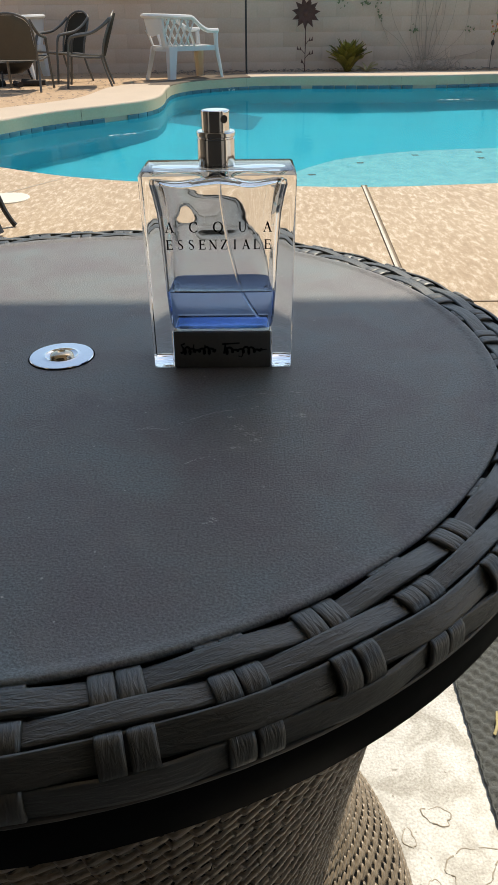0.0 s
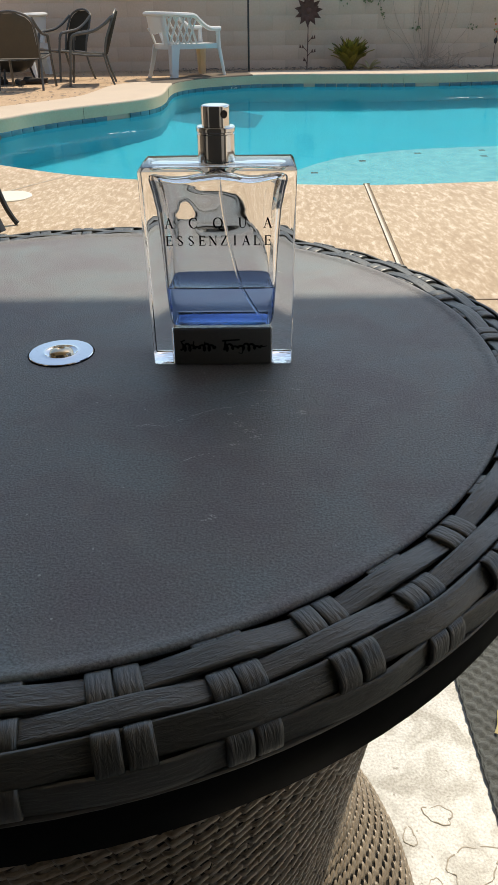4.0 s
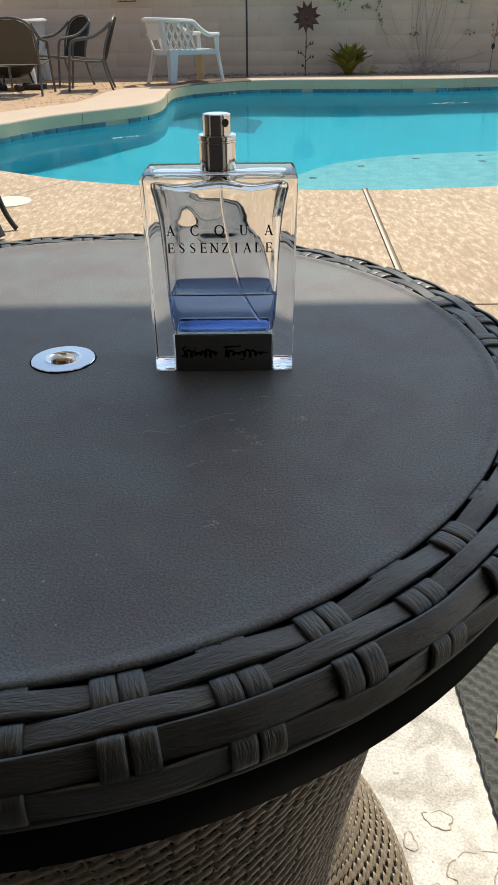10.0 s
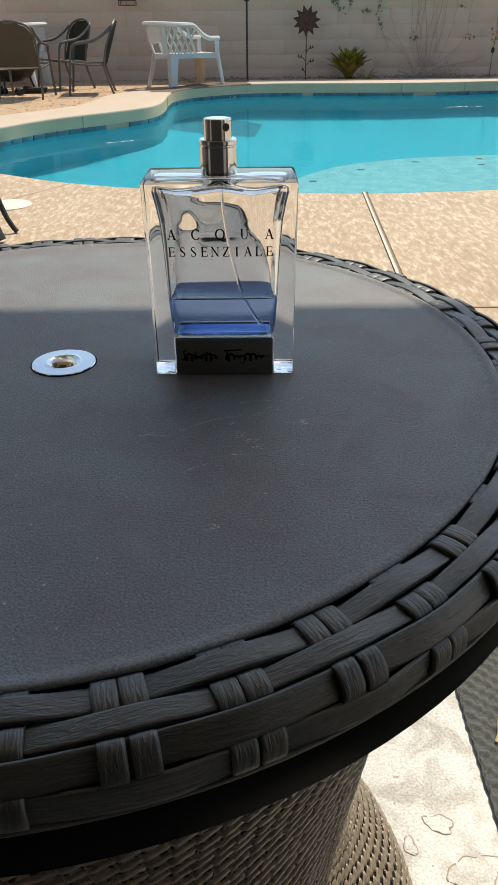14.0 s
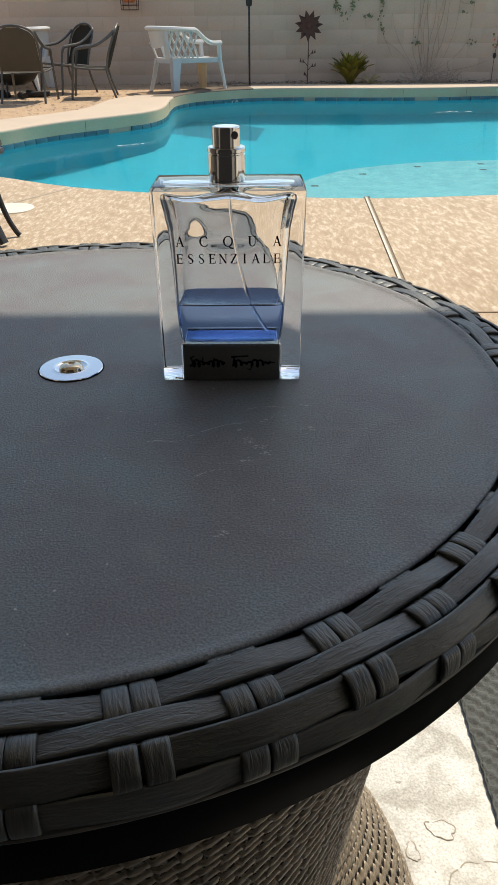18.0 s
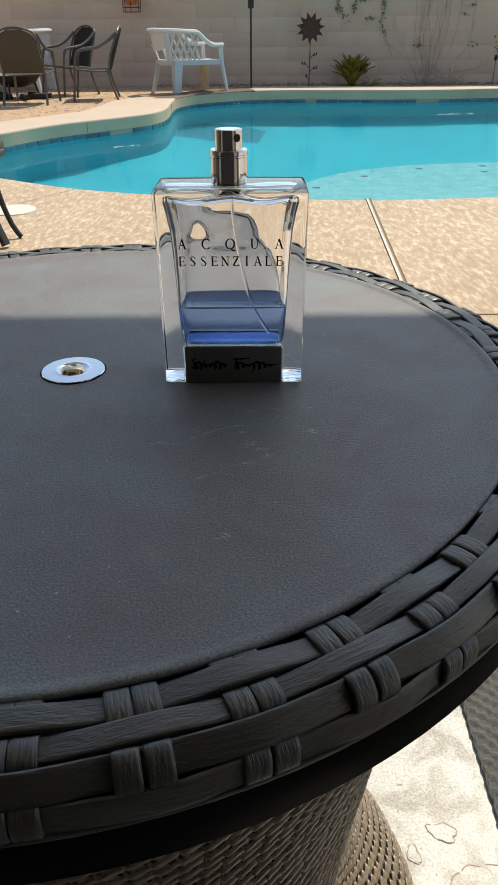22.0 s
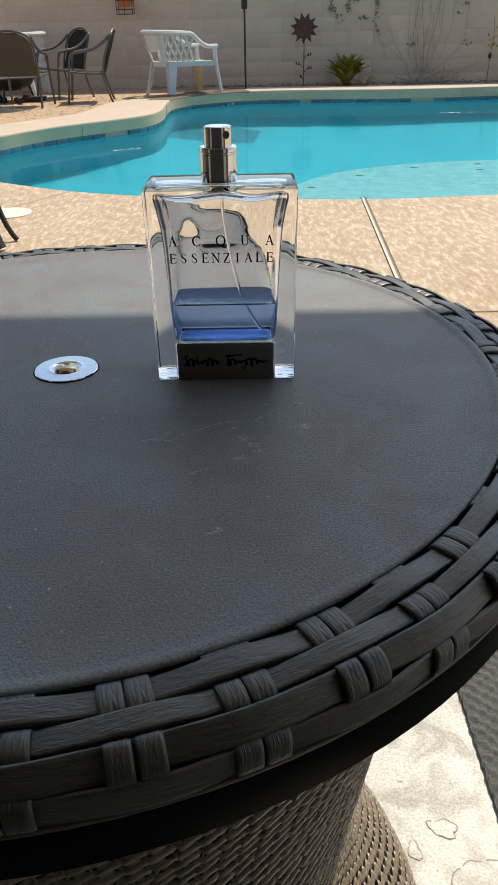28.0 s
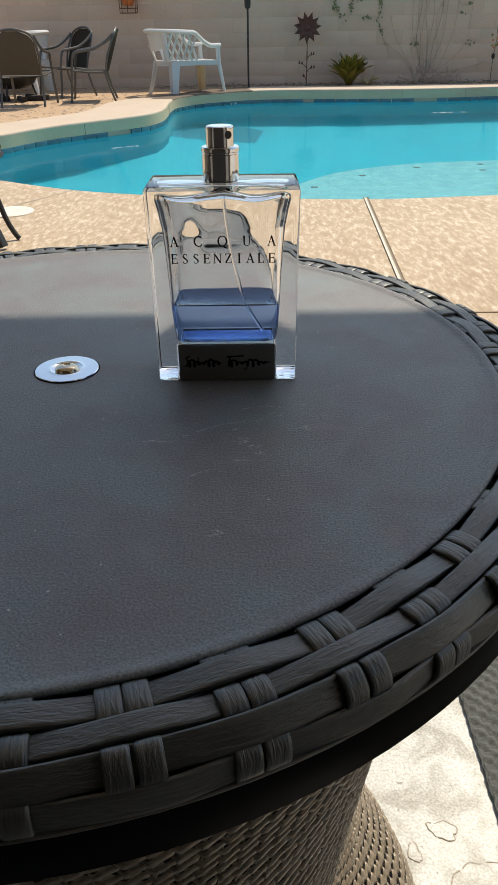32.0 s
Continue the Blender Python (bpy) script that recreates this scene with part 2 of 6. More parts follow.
def tabletop_material():
    """Dusty moulded plastic: fine leathery grain, pale smears, sparse white scuffs."""
    m, n, l, b = shader("charcoal_tabletop")
    co = n.new("ShaderNodeTexCoord")
    def tex(scale, detail, dist=0.0):
        t = n.new("ShaderNodeTexNoise")
        t.inputs["Scale"].default_value, t.inputs["Detail"].default_value, t.inputs["Distortion"].default_value = scale, detail, dist
        l.new(co.outputs["Object"], t.inputs["Vector"])
        return t
    def ramp_of(src, lo, hi, c0, c1):
        r = n.new("ShaderNodeValToRGB")
        r.color_ramp.elements[0].position, r.color_ramp.elements[1].position = lo, hi
        r.color_ramp.elements[0].color, r.color_ramp.elements[1].color = (*c0, 1), (*c1, 1)
        l.new(src, r.inputs[0])
        return r
    grain, blot, smear, scuff = tex(950, 4), tex(21, 6, 0.7), tex(42, 7, 1.2), tex(150, 3, 2.0)
    base = ramp_of(blot.outputs[0], 0.33, 0.67, (0.146, 0.130, 0.140), (0.158, 0.184, 0.194))
    base.color_ramp.elements.new(0.5).color = (0.159, 0.161, 0.165, 1)
    fine_ = ramp_of(grain.outputs[0], 0.3, 0.7, (0.56, 0.56, 0.56), (1.36, 1.36, 1.36))
    mul = n.new("ShaderNodeMix")
    mul.data_type, mul.blend_type = "RGBA", "MULTIPLY"
    mul.inputs[0].default_value = 1
    l.new(base.outputs[0], mul.inputs[6])
    l.new(fine_.outputs[0], mul.inputs[7])
    dust = ramp_of(smear.outputs[0], 0.55, 0.76, (0, 0, 0), (0.42, 0.42, 0.42))
    mx = n.new("ShaderNodeMix")
    mx.data_type = "RGBA"
    l.new(dust.outputs[0], mx.inputs[0])
    l.new(mul.outputs[2], mx.inputs[6])
    mx.inputs[7].default_value = (0.20, 0.195, 0.185, 1)
    spots = ramp_of(scuff.outputs[0], 0.745, 0.78, (0, 0, 0), (0.6, 0.6, 0.6))
    my = n.new("ShaderNodeMix")
    my.data_type = "RGBA"
    l.new(spots.outputs[0], my.inputs[0])
    l.new(mx.outputs[2], my.inputs[6])
    my.inputs[7].default_value = (0.34, 0.33, 0.31, 1)
    l.new(my.outputs[2], b.inputs["Base Color"])
    b.inputs["Roughness"].default_value, b.inputs["Specular IOR Level"].default_value = 0.54, 0.80
    bp = n.new("ShaderNodeBump")
    bp.inputs["Strength"].default_value, bp.inputs["Distance"].default_value = 0.42, 0.0008
    l.new(grain.outputs[0], bp.inputs["Height"])
    l.new(bp.outputs[0], b.inputs["Normal"])
    return m


M_DECK = deck_material()
M_WATER = water_material()
M_COPING = surface("cream_coping", (0.475, 0.37, 0.275), (0.605, 0.487, 0.372), 0.7, big=3, fine=70, bump=0.3)
# dark copy of the coping, its colour standing in for cast shade
M_SHADED_COPING = surface("shaded_coping", (0.135, 0.105, 0.08), (0.20, 0.158, 0.124), 0.8, big=3, fine=70, bump=0.2, spec=0.15)
M_FACE = surface("sage_coping_face", (0.53, 0.425, 0.262), (0.635, 0.535, 0.352), 0.6, big=3, fine=50, bump=0.2)
M_PLASTER = surface("aqua_pool_plaster", (0.005, 0.232, 0.332), (0.009, 0.293, 0.398), 0.8, big=1.5, fine=25, bump=0.1)
# pool plaster in a darker blue, for the shade painted on the floor
M_FLOOR_SHADE = surface("floor_shade_blue", (0.004, 0.085, 0.15), (0.008, 0.12, 0.19), 0.8, big=2, fine=25, bump=0.1)
# speckled plaster; its pale mottling also stands in for rippled light
M_SHELF = surface("pale_shelf_plaster", (0.082, 0.24, 0.30), (0.25, 0.43, 0.462), 0.8, big=9, fine=38, bump=0.1, spread=0.4)
M_TILE = surface("blue_waterline_tile", (0.045, 0.135, 0.175), (0.075, 0.205, 0.25), 0.25, big=8, fine=90, bump=0.05, vary=0.16)
M_DIRT = surface("sandy_dirt", (0.36, 0.232, 0.135), (0.58, 0.405, 0.258), 0.95, big=2.5, fine=26, bump=0.8, depth=0.02)
M_WALL = surface("painted_block", (0.53, 0.388, 0.285), (0.635, 0.48, 0.365), 0.85, big=1.2, fine=45, bump=0.35, depth=0.004, vary=0.05)
M_MORTAR = surface("painted_mortar", (0.51, 0.372, 0.272), (0.60, 0.456, 0.347), 0.9, big=1.2, fine=60, bump=0.3)
M_CONCRETE = concrete_material()
M_RUG = surface("grey_outdoor_rug", (0.045, 0.048, 0.045), (0.125, 0.130, 0.124), 0.95, big=60, fine=500, bump=0.7)
M_TOP = tabletop_material()
M_WICKER = strand_material("charcoal_resin_wicker", (0.020, 0.0205, 0.016), (0.054, 0.0535, 0.046), 0.43, (130, 600), 0.62)
M_WICKER.node_tree.nodes["Principled BSDF"].inputs["Specular IOR Level"].default_value = 1.0
M_DUST = surface("pale_dust", (0.38, 0.38, 0.37), (0.54, 0.535, 0.52), 0.8, big=200, fine=900, bump=0)
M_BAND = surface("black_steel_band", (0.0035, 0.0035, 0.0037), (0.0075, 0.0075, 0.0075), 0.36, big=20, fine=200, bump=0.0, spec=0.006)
M_BASEW = strand_material("brown_grey_resin_wicker", (0.128, 0.099, 0.067), (0.410, 0.328, 0.238), 0.32, (260, 700), 0.45)
M_GAP_SHADE = surface("weave_gap_shade", (0.009, 0.007, 0.006), (0.018, 0.015, 0.012), 0.8, big=20, fine=200, bump=0.1)
M_CHROME = surface("chrome", (0.78, 0.79, 0.80), (0.86, 0.86, 0.87), 0.12, metal=1.0, big=40, fine=300, bump=0.0)
M_CAP = surface("polished_silver", (0.66, 0.65, 0.64), (0.74, 0.73, 0.72), 0.07, metal=1.0, big=60, fine=300, bump=0.0)
M_BRASS = surface("brass_screw", (0.60, 0.50, 0.36), (0.68, 0.58, 0.44), 0.18, metal=1.0, big=60, fine=300, bump=0.05)
M_GLASS = clear("clear_glass", 1.5)
M_CAST = wavy_glass()
M_FOOT = wavy_glass("rough_cast_foot", 190, 0.0020)
M_LIQUID = meeting("blue_liquid", 1.36, (0.64, 0.735, 0.93))
M_WET = meeting("blue_liquid_on_glass", 1.36 / 1.5, (0.60, 0.71, 0.91))
# slightly rough glass, tinted grey to darken the reflection over the notch
M_DIM_GLASS = meeting("dimmed_glass", 1.5, (0.60, 0.61, 0.60), 0.12)
M_TUBE = clear("clear_tube", 1.42, (0.95, 0.97, 1.0), 0.05)
M_PLATE = surface("dark_grey_plate", (0.070, 0.072, 0.071), (0.105, 0.107, 0.104), 0.45, big=60, fine=500, bump=0.05)
M_INK = surface("black_print", (0.0025, 0.0025, 0.003), (0.005, 0.005, 0.0055), 0.5, big=60, fine=500, bump=0, spec=0.05)
M_WHITE = glowless_cloth("white_resin", (0.78, 0.79, 0.80), 0.25)
# white resin again, with the amber of sun behind it put into the colour
M_BACKLIT_LEG = glowless_cloth("backlit_resin_leg", (0.80, 0.71, 0.54), 0.55)
M_SLING = surface("brown_sling_mesh", (0.048, 0.038, 0.025), (0.090, 0.073, 0.049), 0.8, big=12, fine=300, bump=0.3)
M_SLING2 = surface("dark_sling_mesh", (0.030, 0.024, 0.016), (0.052, 0.043, 0.030), 0.9, big=12, fine=300, bump=0.3, spec=0.15)
M_FRAME = surface("taupe_metal_frame", (0.085, 0.078, 0.068), (0.13, 0.12, 0.105), 0.42, metal=0.3, big=12, fine=120, bump=0.05)
M_BLACK = surface("black_iron", (0.012, 0.012, 0.013), (0.022, 0.021, 0.02), 0.5, big=12, fine=120, bump=0.1)
M_RUST = surface("rusty_brown_iron", (0.060, 0.022, 0.015), (0.125, 0.050, 0.033), 0.65, big=12, fine=120, bump=0.2)
M_DARK_BROWN = surface("dark_brown_matt", (0.040, 0.032, 0.025), (0.060, 0.049, 0.039), 0.9, big=1.5, fine=60, bump=0.5)
M_RENDER = surface("cream_unseen_wall", (0.50, 0.43, 0.35), (0.60, 0.525, 0.43), 0.9, big=1.5, fine=60, bump=0.4)
M_TAN = surface("tan_unseen_wall", (0.13, 0.108, 0.085), (0.17, 0.142, 0.113), 0.9, big=1.5, fine=60, bump=0.4)
M_SOFFIT = surface("beige_unseen_cover", (0.50, 0.48, 0.44), (0.57, 0.55, 0.51), 0.8, big=1.5, fine=60, bump=0.1)
M_AGAVE = surface("yellow_green_leaf", (0.085, 0.082, 0.012), (0.38, 0.30, 0.045), 0.5, big=6, fine=60, bump=0.1, vary=0.35)
M_VINE = surface("vine_leaf", (0.10, 0.118, 0.048), (0.19, 0.205, 0.095), 0.6, big=6, fine=60, bump=0.1)
M_TWIG = surface("dry_twig", (0.115, 0.085, 0.066), (0.23, 0.18, 0.142), 0.85, big=9, fine=90, bump=0.3)
M_STEM = surface("bare_vine_stem", (0.36, 0.272, 0.203), (0.46, 0.355, 0.272), 0.85, big=9, fine=90, bump=0.3)
M_RIM = surface("darker_flake_edge", (0.30, 0.255, 0.195), (0.44, 0.39, 0.32), 0.8, big=60, fine=300, bump=0.2)
M_ORANGE = surface("orange_glaze", (0.50, 0.12, 0.03), (0.62, 0.19, 0.06), 0.4, big=9, fine=90, bump=0.1)
M_FOAM_GLINT = surface("foam_and_glint", (0.32, 0.44, 0.45), (0.50, 0.60, 0.60), 0.5, big=20, fine=90, bump=0.2)
M_STRAW = surface("yellow_straw", (0.38, 0.30, 0.13), (0.50, 0.42, 0.22), 0.7, big=60, fine=300, bump=0.1)
M_STRIP = surface("cream_joint_strip", (0.56, 0.49, 0.40), (0.66, 0.59, 0.49), 0.6, big=5, fine=80, bump=0.1)
M_GAP = surface("dark_joint_dirt", (0.20, 0.145, 0.095), (0.29, 0.22, 0.155), 0.9, big=9, fine=90, bump=0.1)
M_LID = surface("ivory_plastic_lid", (0.66, 0.62, 0.52), (0.74, 0.70, 0.60), 0.5, big=9, fine=90, bump=0.05)
M_CHAR = surface("charred_wood", (0.012, 0.010, 0.009), (0.05, 0.04, 0.032), 0.9, big=12, fine=60, bump=0.5)


# ---- mesh helpers ----
def mesh(name, bm, material, smooth=40):
    me = bpy.data.meshes.new(name)
    bmesh.ops.recalc_face_normals(bm, faces=bm.faces)
    bm.to_mesh(me)
    bm.free()
    me.materials.append(material)
    if smooth:
        me.shade_smooth()
        me.set_sharp_from_angle(angle=radians(smooth))
    return me


def part(name, bm, material, parent, label="", smooth=40):
    ob = new(name, bm if isinstance(bm, bpy.types.Mesh) else mesh(name, bm, material, smooth))
    ob.parent = parent
    return tagged(ob, label)


def thing(name, label, category, place=None, group="", kind=""):
    ob = new(name)
    ob.empty_display_size = 0.1
    if place is not None:
        ob.matrix_basis = place
    return tagged(ob, label, category, group, kind)


def setting(name, bm, material, label, category, smooth=40):
    return tagged(new(name, mesh(name, bm, material, smooth)), label, category, "", "structure")


def box(bm, x0, x1, y0, y1, z0, z1, bevel=0.0, m=None):
    r = bmesh.ops.create_cube(bm, size=1)
    vs = r["verts"]
    for v in vs:
        v.co = Vector(((x0 + x1) / 2 + v.co.x * (x1 - x0), (y0 + y1) / 2 + v.co.y * (y1 - y0), (z0 + z1) / 2 + v.co.z * (z1 - z0)))
        if m is not None:
            v.co = m @ v.co
    if bevel:
        es = list({ed for v in vs for ed in v.link_edges})
        bmesh.ops.bevel(bm, geom=es, offset=bevel, segments=2, affect="EDGES", profile=0.5)
    return bm


def lathe(bm, profile, n=48, centre=(0, 0), m=None, close=True):
    """A turned shape from (radius, height) pairs."""
    rings = []
    for r, z in profile:
        rings.append([bm.verts.new((centre[0] + r * math.cos(2 * math.pi * i / n), centre[1] + r * math.sin(2 * math.pi * i / n), z)) for i in range(n)])
    for ra, rb in zip(rings, rings[1:]):
        for i in range(n):
            bm.faces.new((ra[i], ra[(i + 1) % n], rb[(i + 1) % n], rb[i]))
    if close:
        for ring in (rings[0], rings[-1]):
            bm.faces.new(ring)
    if m is not None:
        for ring in rings:
            for v in ring:
                v.co = m @ v.co
    return bm


def smooth_line(points, steps=6, closed=False):
    """A smooth line through the points."""
    ps = [Vector(p) for p in points]
    n = len(ps)
    out = []
    for i in range(n if closed else n - 1):
        if closed:
            p0, p1, p2, p3 = ps[i - 1], ps[i], ps[(i + 1) % n], ps[(i + 2) % n]
        else:
            p0, p1, p2, p3 = ps[max(i - 1, 0)], ps[i], ps[i + 1], ps[min(i + 2, n - 1)]
        for s in range(steps):
            t = s / steps
            out.append(0.5 * (2 * p1 + (p2 - p0) * t + (2 * p0 - 5 * p1 + 4 * p2 - p3) * t * t + (3 * p1 - p0 - 3 * p2 + p3) * t ** 3))
    if not closed:
        out.append(ps[-1].copy())
    return out


def tube(bm, line, radius, n=8, flat=1.0, ends=None):
    """A round or flattened tube along a line; radius may be one number, or one for each end."""
    line = [Vector(p) for p in line]
    r0, r1 = radius if isinstance(radius, tuple) else (radius, radius)
    rings = []
    for i, p in enumerate(line):
        d = (line[min(i + 1, len(line) - 1)] - line[max(i - 1, 0)]).normalized()
        side = d.cross(Vector((0, 0, 1)))
        side = side.normalized() if side.length > 1e-4 else Vector((1, 0, 0))
        up = side.cross(d).normalized()
        r = r0 + (r1 - r0) * i / max(len(line) - 1, 1)
        rings.append([bm.verts.new(p + side * (r * math.cos(2 * math.pi * k / n)) + up * (r * flat * math.sin(2 * math.pi * k / n))) for k in range(n)])
    for ra, rb in zip(rings, rings[1:]):
        for k in range(n):
            bm.faces.new((ra[k], ra[(k + 1) % n], rb[(k + 1) % n], rb[k]))
    bm.faces.new(rings[0][::-1])
    bm.faces.new(rings[-1])
    return bm


def sheet_with_hole(outer, hole, z):
    bm = bmesh.new()
    for ring in (outer, hole):
        vs = [bm.verts.new((p[0], p[1], z)) for p in ring]
        for a_, b_ in zip(vs, vs[1:] + vs[:1]):
            bm.edges.new((a_, b_))
    bmesh.ops.triangle_fill(bm, use_beauty=True, use_dissolve=False, edges=bm.edges[:])
    for f in bm.faces:
        if f.normal.z < 0:
            f.normal_flip()
    return bm


def wall_band(bm, ring, z0, z1):
    lo = [bm.verts.new((p[0], p[1], z0)) for p in ring]
    hi = [bm.verts.new((p[0], p[1], z1)) for p in ring]
    for i in range(len(ring)):
        j = (i + 1) % len(ring)
        bm.faces.new((lo[i], lo[j], hi[j], hi[i]))
    return bm


def offset_ring(ring, d):
    """The ring moved outward by d (for a ring that runs counter-clockwise)."""
    out = []
    n = len(ring)
    for i in range(n):
        t = (ring[(i + 1) % n] - ring[i - 1]).normalized()
        out.append(ring[i] + Vector((t.y, -t.x, 0)) * d)
    return out


def strip_faces(bm, rings, along, closed_along=False, closed_across=True, scale=(1.0, 1.0)):
    """Faces between successive cross-sections, with a map in metres along and across."""
    uv = bm.loops.layers.uv.verify()
    n, k_ = len(rings), len(rings[0])
    across = [0.0]
    for i in range(k_):
        across.append(across[-1] + (rings[0][(i + 1) % k_].co - rings[0][i].co).length)
    for i in range(n if closed_along else n - 1):
        ra, rb = rings[i], rings[(i + 1) % n]
        for k in range(k_ if closed_across else k_ - 1):
            j = (k + 1) % k_
            f = bm.faces.new((ra[k], rb[k], rb[j], ra[j]))
            for lp, (u, v) in zip(f.loops, ((i, k), (i + 1, k), (i + 1, k + 1), (i, k + 1))):
                lp[uv].uv = (u * along, across[v])
    return bm

# ---- ground, deck and pool ----
POOL = smooth_line([(x, y, 0) for x, y in (
    (-2.66, 6.55), (-2.40, 5.82), (-1.98, 5.36), (-1.63, 5.11), (-1.10, 4.76), (-0.59, 4.56), (0.0, 4.44), (0.64, 4.35), (1.16, 4.38),
    (1.70, 4.47), (2.7, 4.85), (3.8, 5.6), (4.7, 7.2), (5.0, 9.2), (4.75, 10.9), (4.2, 11.6), (3.56, 11.70), (2.88, 11.60), (2.08, 11.58),
    (1.30, 11.66), (0.5, 11.74), (0.0, 11.67), (-0.33, 11.48), (-0.69, 11.20), (-0.92, 10.76), (-0.97, 10.2), (-0.96, 9.61), (-1.00, 9.18),
    (-1.13, 8.85), (-1.42, 8.51), (-1.67, 8.26), (-1.91, 8.00), (-2.11, 7.70), (-2.27, 7.39), (-2.52, 7.02))], 5, True)
WATER, FLOOR = -0.17, -1.75
DECK_EDGE = smooth_line([(x, y, 0) for x, y in (
    (-8, -3.2), (-3, -3.2), (2, -3.2), (8, -3.2), (8, 0), (8, 4), (7.5, 8), (6.2, 11.2), (5.0, 12.1), (3.70, 12.17), (1.36, 12.24), (0.01, 12.28), (-0.64, 11.86),
    (-1.0, 11.27), (-1.34, 10.89), (-1.54, 10.67), (-1.71, 10.31), (-1.77, 9.83), (-1.86, 9.21), (-2.08, 8.79), (-2.31, 8.5), (-2.53, 8.23),
    (-3.1, 7.6), (-3.6, 6.6), (-5, 6.0), (-8, 5.5), (-8, 2), (-8, -1))], 4, True)
hole = offset_ring(POOL, 0.06)
ground = setting("ground", sheet_with_hole([(-300, -300), (300, -300), (300, 300), (-300, 300)], offset_ring(POOL, 0.2), -0.03), M_DIRT,
                 "sandy bare dirt ground with scattered debris", "ground", 0)
deck = sheet_with_hole(DECK_EDGE, offset_ring(POOL, 0.30), 0)
wall_band(deck, DECK_EDGE, -0.12, 0)
bmesh.ops.bisect_plane(deck, geom=deck.verts[:] + deck.edges[:] + deck.faces[:], plane_co=(0, 6.9, 0), plane_no=(0, 1, 0))
for co_, no_ in (((0, 10.75, 0), (0, 1, 0)), ((0.05, 0, 0), (1, 0, 0))):
    bmesh.ops.bisect_plane(deck, geom=deck.verts[:] + deck.edges[:] + deck.faces[:], plane_co=co_, plane_no=no_)
pave = setting("pavement_deck", deck, M_DECK, "sunlit beige knockdown-textured concrete pool deck", "pool deck", 30)
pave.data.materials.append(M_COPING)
pave.data.materials.append(M_SHADED_COPING)
# slot 2 paints the shade across the far strip of deck
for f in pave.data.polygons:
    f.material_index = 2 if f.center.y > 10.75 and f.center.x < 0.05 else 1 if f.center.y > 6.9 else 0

# coping: cream top that rolls over into a sage vertical face
cop = bmesh.new()
prof = [(0.30, 0.0), (0.15, 0.0), (0.03, 0.0), (0.012, -0.002), (0.003, -0.010), (0.0, -0.022)]
rings = [[cop.verts.new((p.x, p.y, z)) for p in offset_ring(POOL, d)] for d, z in prof]
for ra, rb in zip(rings, rings[1:]):
    for i in range(len(ra)):
        j = (i + 1) % len(ra)
        cop.faces.new((ra[i], ra[j], rb[j], rb[i]))
cope = setting("trim_coping", cop, M_COPING, "smooth cream cantilevered pool coping with a rounded edge", "coping", 60)
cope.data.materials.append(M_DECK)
cope.data.materials.append(M_SHADED_COPING)
# far coping takes the same painted shade
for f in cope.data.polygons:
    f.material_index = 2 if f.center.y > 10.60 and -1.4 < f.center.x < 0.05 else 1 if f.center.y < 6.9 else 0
face = bmesh.new()
wall_band(face, POOL, -0.128, -0.02)
setting("trim_coping_face", face, M_FACE, "sage-grey painted vertical face under the coping", "coping face", 60)
shell = bmesh.new()
wall_band(shell, POOL, FLOOR, -0.20)
shell.faces.new([shell.verts.new((p.x, p.y, FLOOR)) for p in POOL])
bmesh.ops.triangulate(shell, faces=[f for f in shell.faces if len(f.verts) > 4])
setting("pool_basin", shell, M_PLASTER, "aqua blue plastered pool basin floor and walls", "pool basin", 30)

# waterline tiles, each a piece of the band
tile_band = thing("trim_waterline", "dark blue glazed waterline tiles round the pool", "pool tiles", kind="structure")
tb = bmesh.new()
wall_band(tb, offset_ring(POOL, 0.012), -0.21, -0.126)
part("grout", tb, M_MORTAR, tile_band)
tile_mesh = mesh("tile", box(bmesh.new(), -0.0742, 0.0742, -0.006, 0.006, -0.04, 0.04, 0.002), M_TILE)
run, tile_rnd = 0.0, random.Random(5)
dense = [POOL[i].lerp(POOL[(i + 1) % len(POOL)], k / 12) for i in range(len(POOL)) for k in range(12)]
for p, q in zip(dense, dense[1:]):
    run += (q - p).length
    if run > 0.15:
        run = 0.0
        if tile_rnd.random() < 0.04 or abs(q.x + 1.34) < 0.10 or (abs(q.x - 2.5) < 0.17 and q.y > 9):
            continue
        t_ = (q - p).normalized()
        ob = part("tile", tile_mesh, None, tile_band)
        ob.matrix_basis = Matrix.Translation((q.x, q.y, -0.168)) @ Matrix.Rotation(math.atan2(t_.y, t_.x), 4, "Z")

# shallow tanning shelf on the near right, its front edge curved
SHELF = smooth_line([(x, y, 0) for x, y in ((-0.02, 5.1), (0.24, 5.7), (0.47, 6.09), (0.74, 6.42), (0.95, 6.56), (1.25, 6.70), (1.57, 6.79), (2.2, 6.86), (3.0, 6.85), (4.3, 6.6))], 6)
sh = bmesh.new()
pts = [(p.x, p.y) for p in SHELF] + [(4.2, 5.6), (3.8, 5.45), (2.7, 4.80), (1.70, 4.43), (0.64, 4.30), (0.0, 4.40)]
lo = [sh.verts.new((x, y, FLOOR)) for x, y in pts]
hi = [sh.verts.new((x, y, -0.42)) for x, y in pts]
for i in range(len(pts)):
    j = (i + 1) % len(pts)
    sh.faces.new((lo[i], lo[j], hi[j], hi[i]))
sh.faces.new(hi)
bmesh.ops.triangulate(sh, faces=[f for f in sh.faces if len(f.verts) > 4])
setting("pool_shelf", sh, M_SHELF, "pale shallow tanning shelf under the water", "pool shelf", 30)
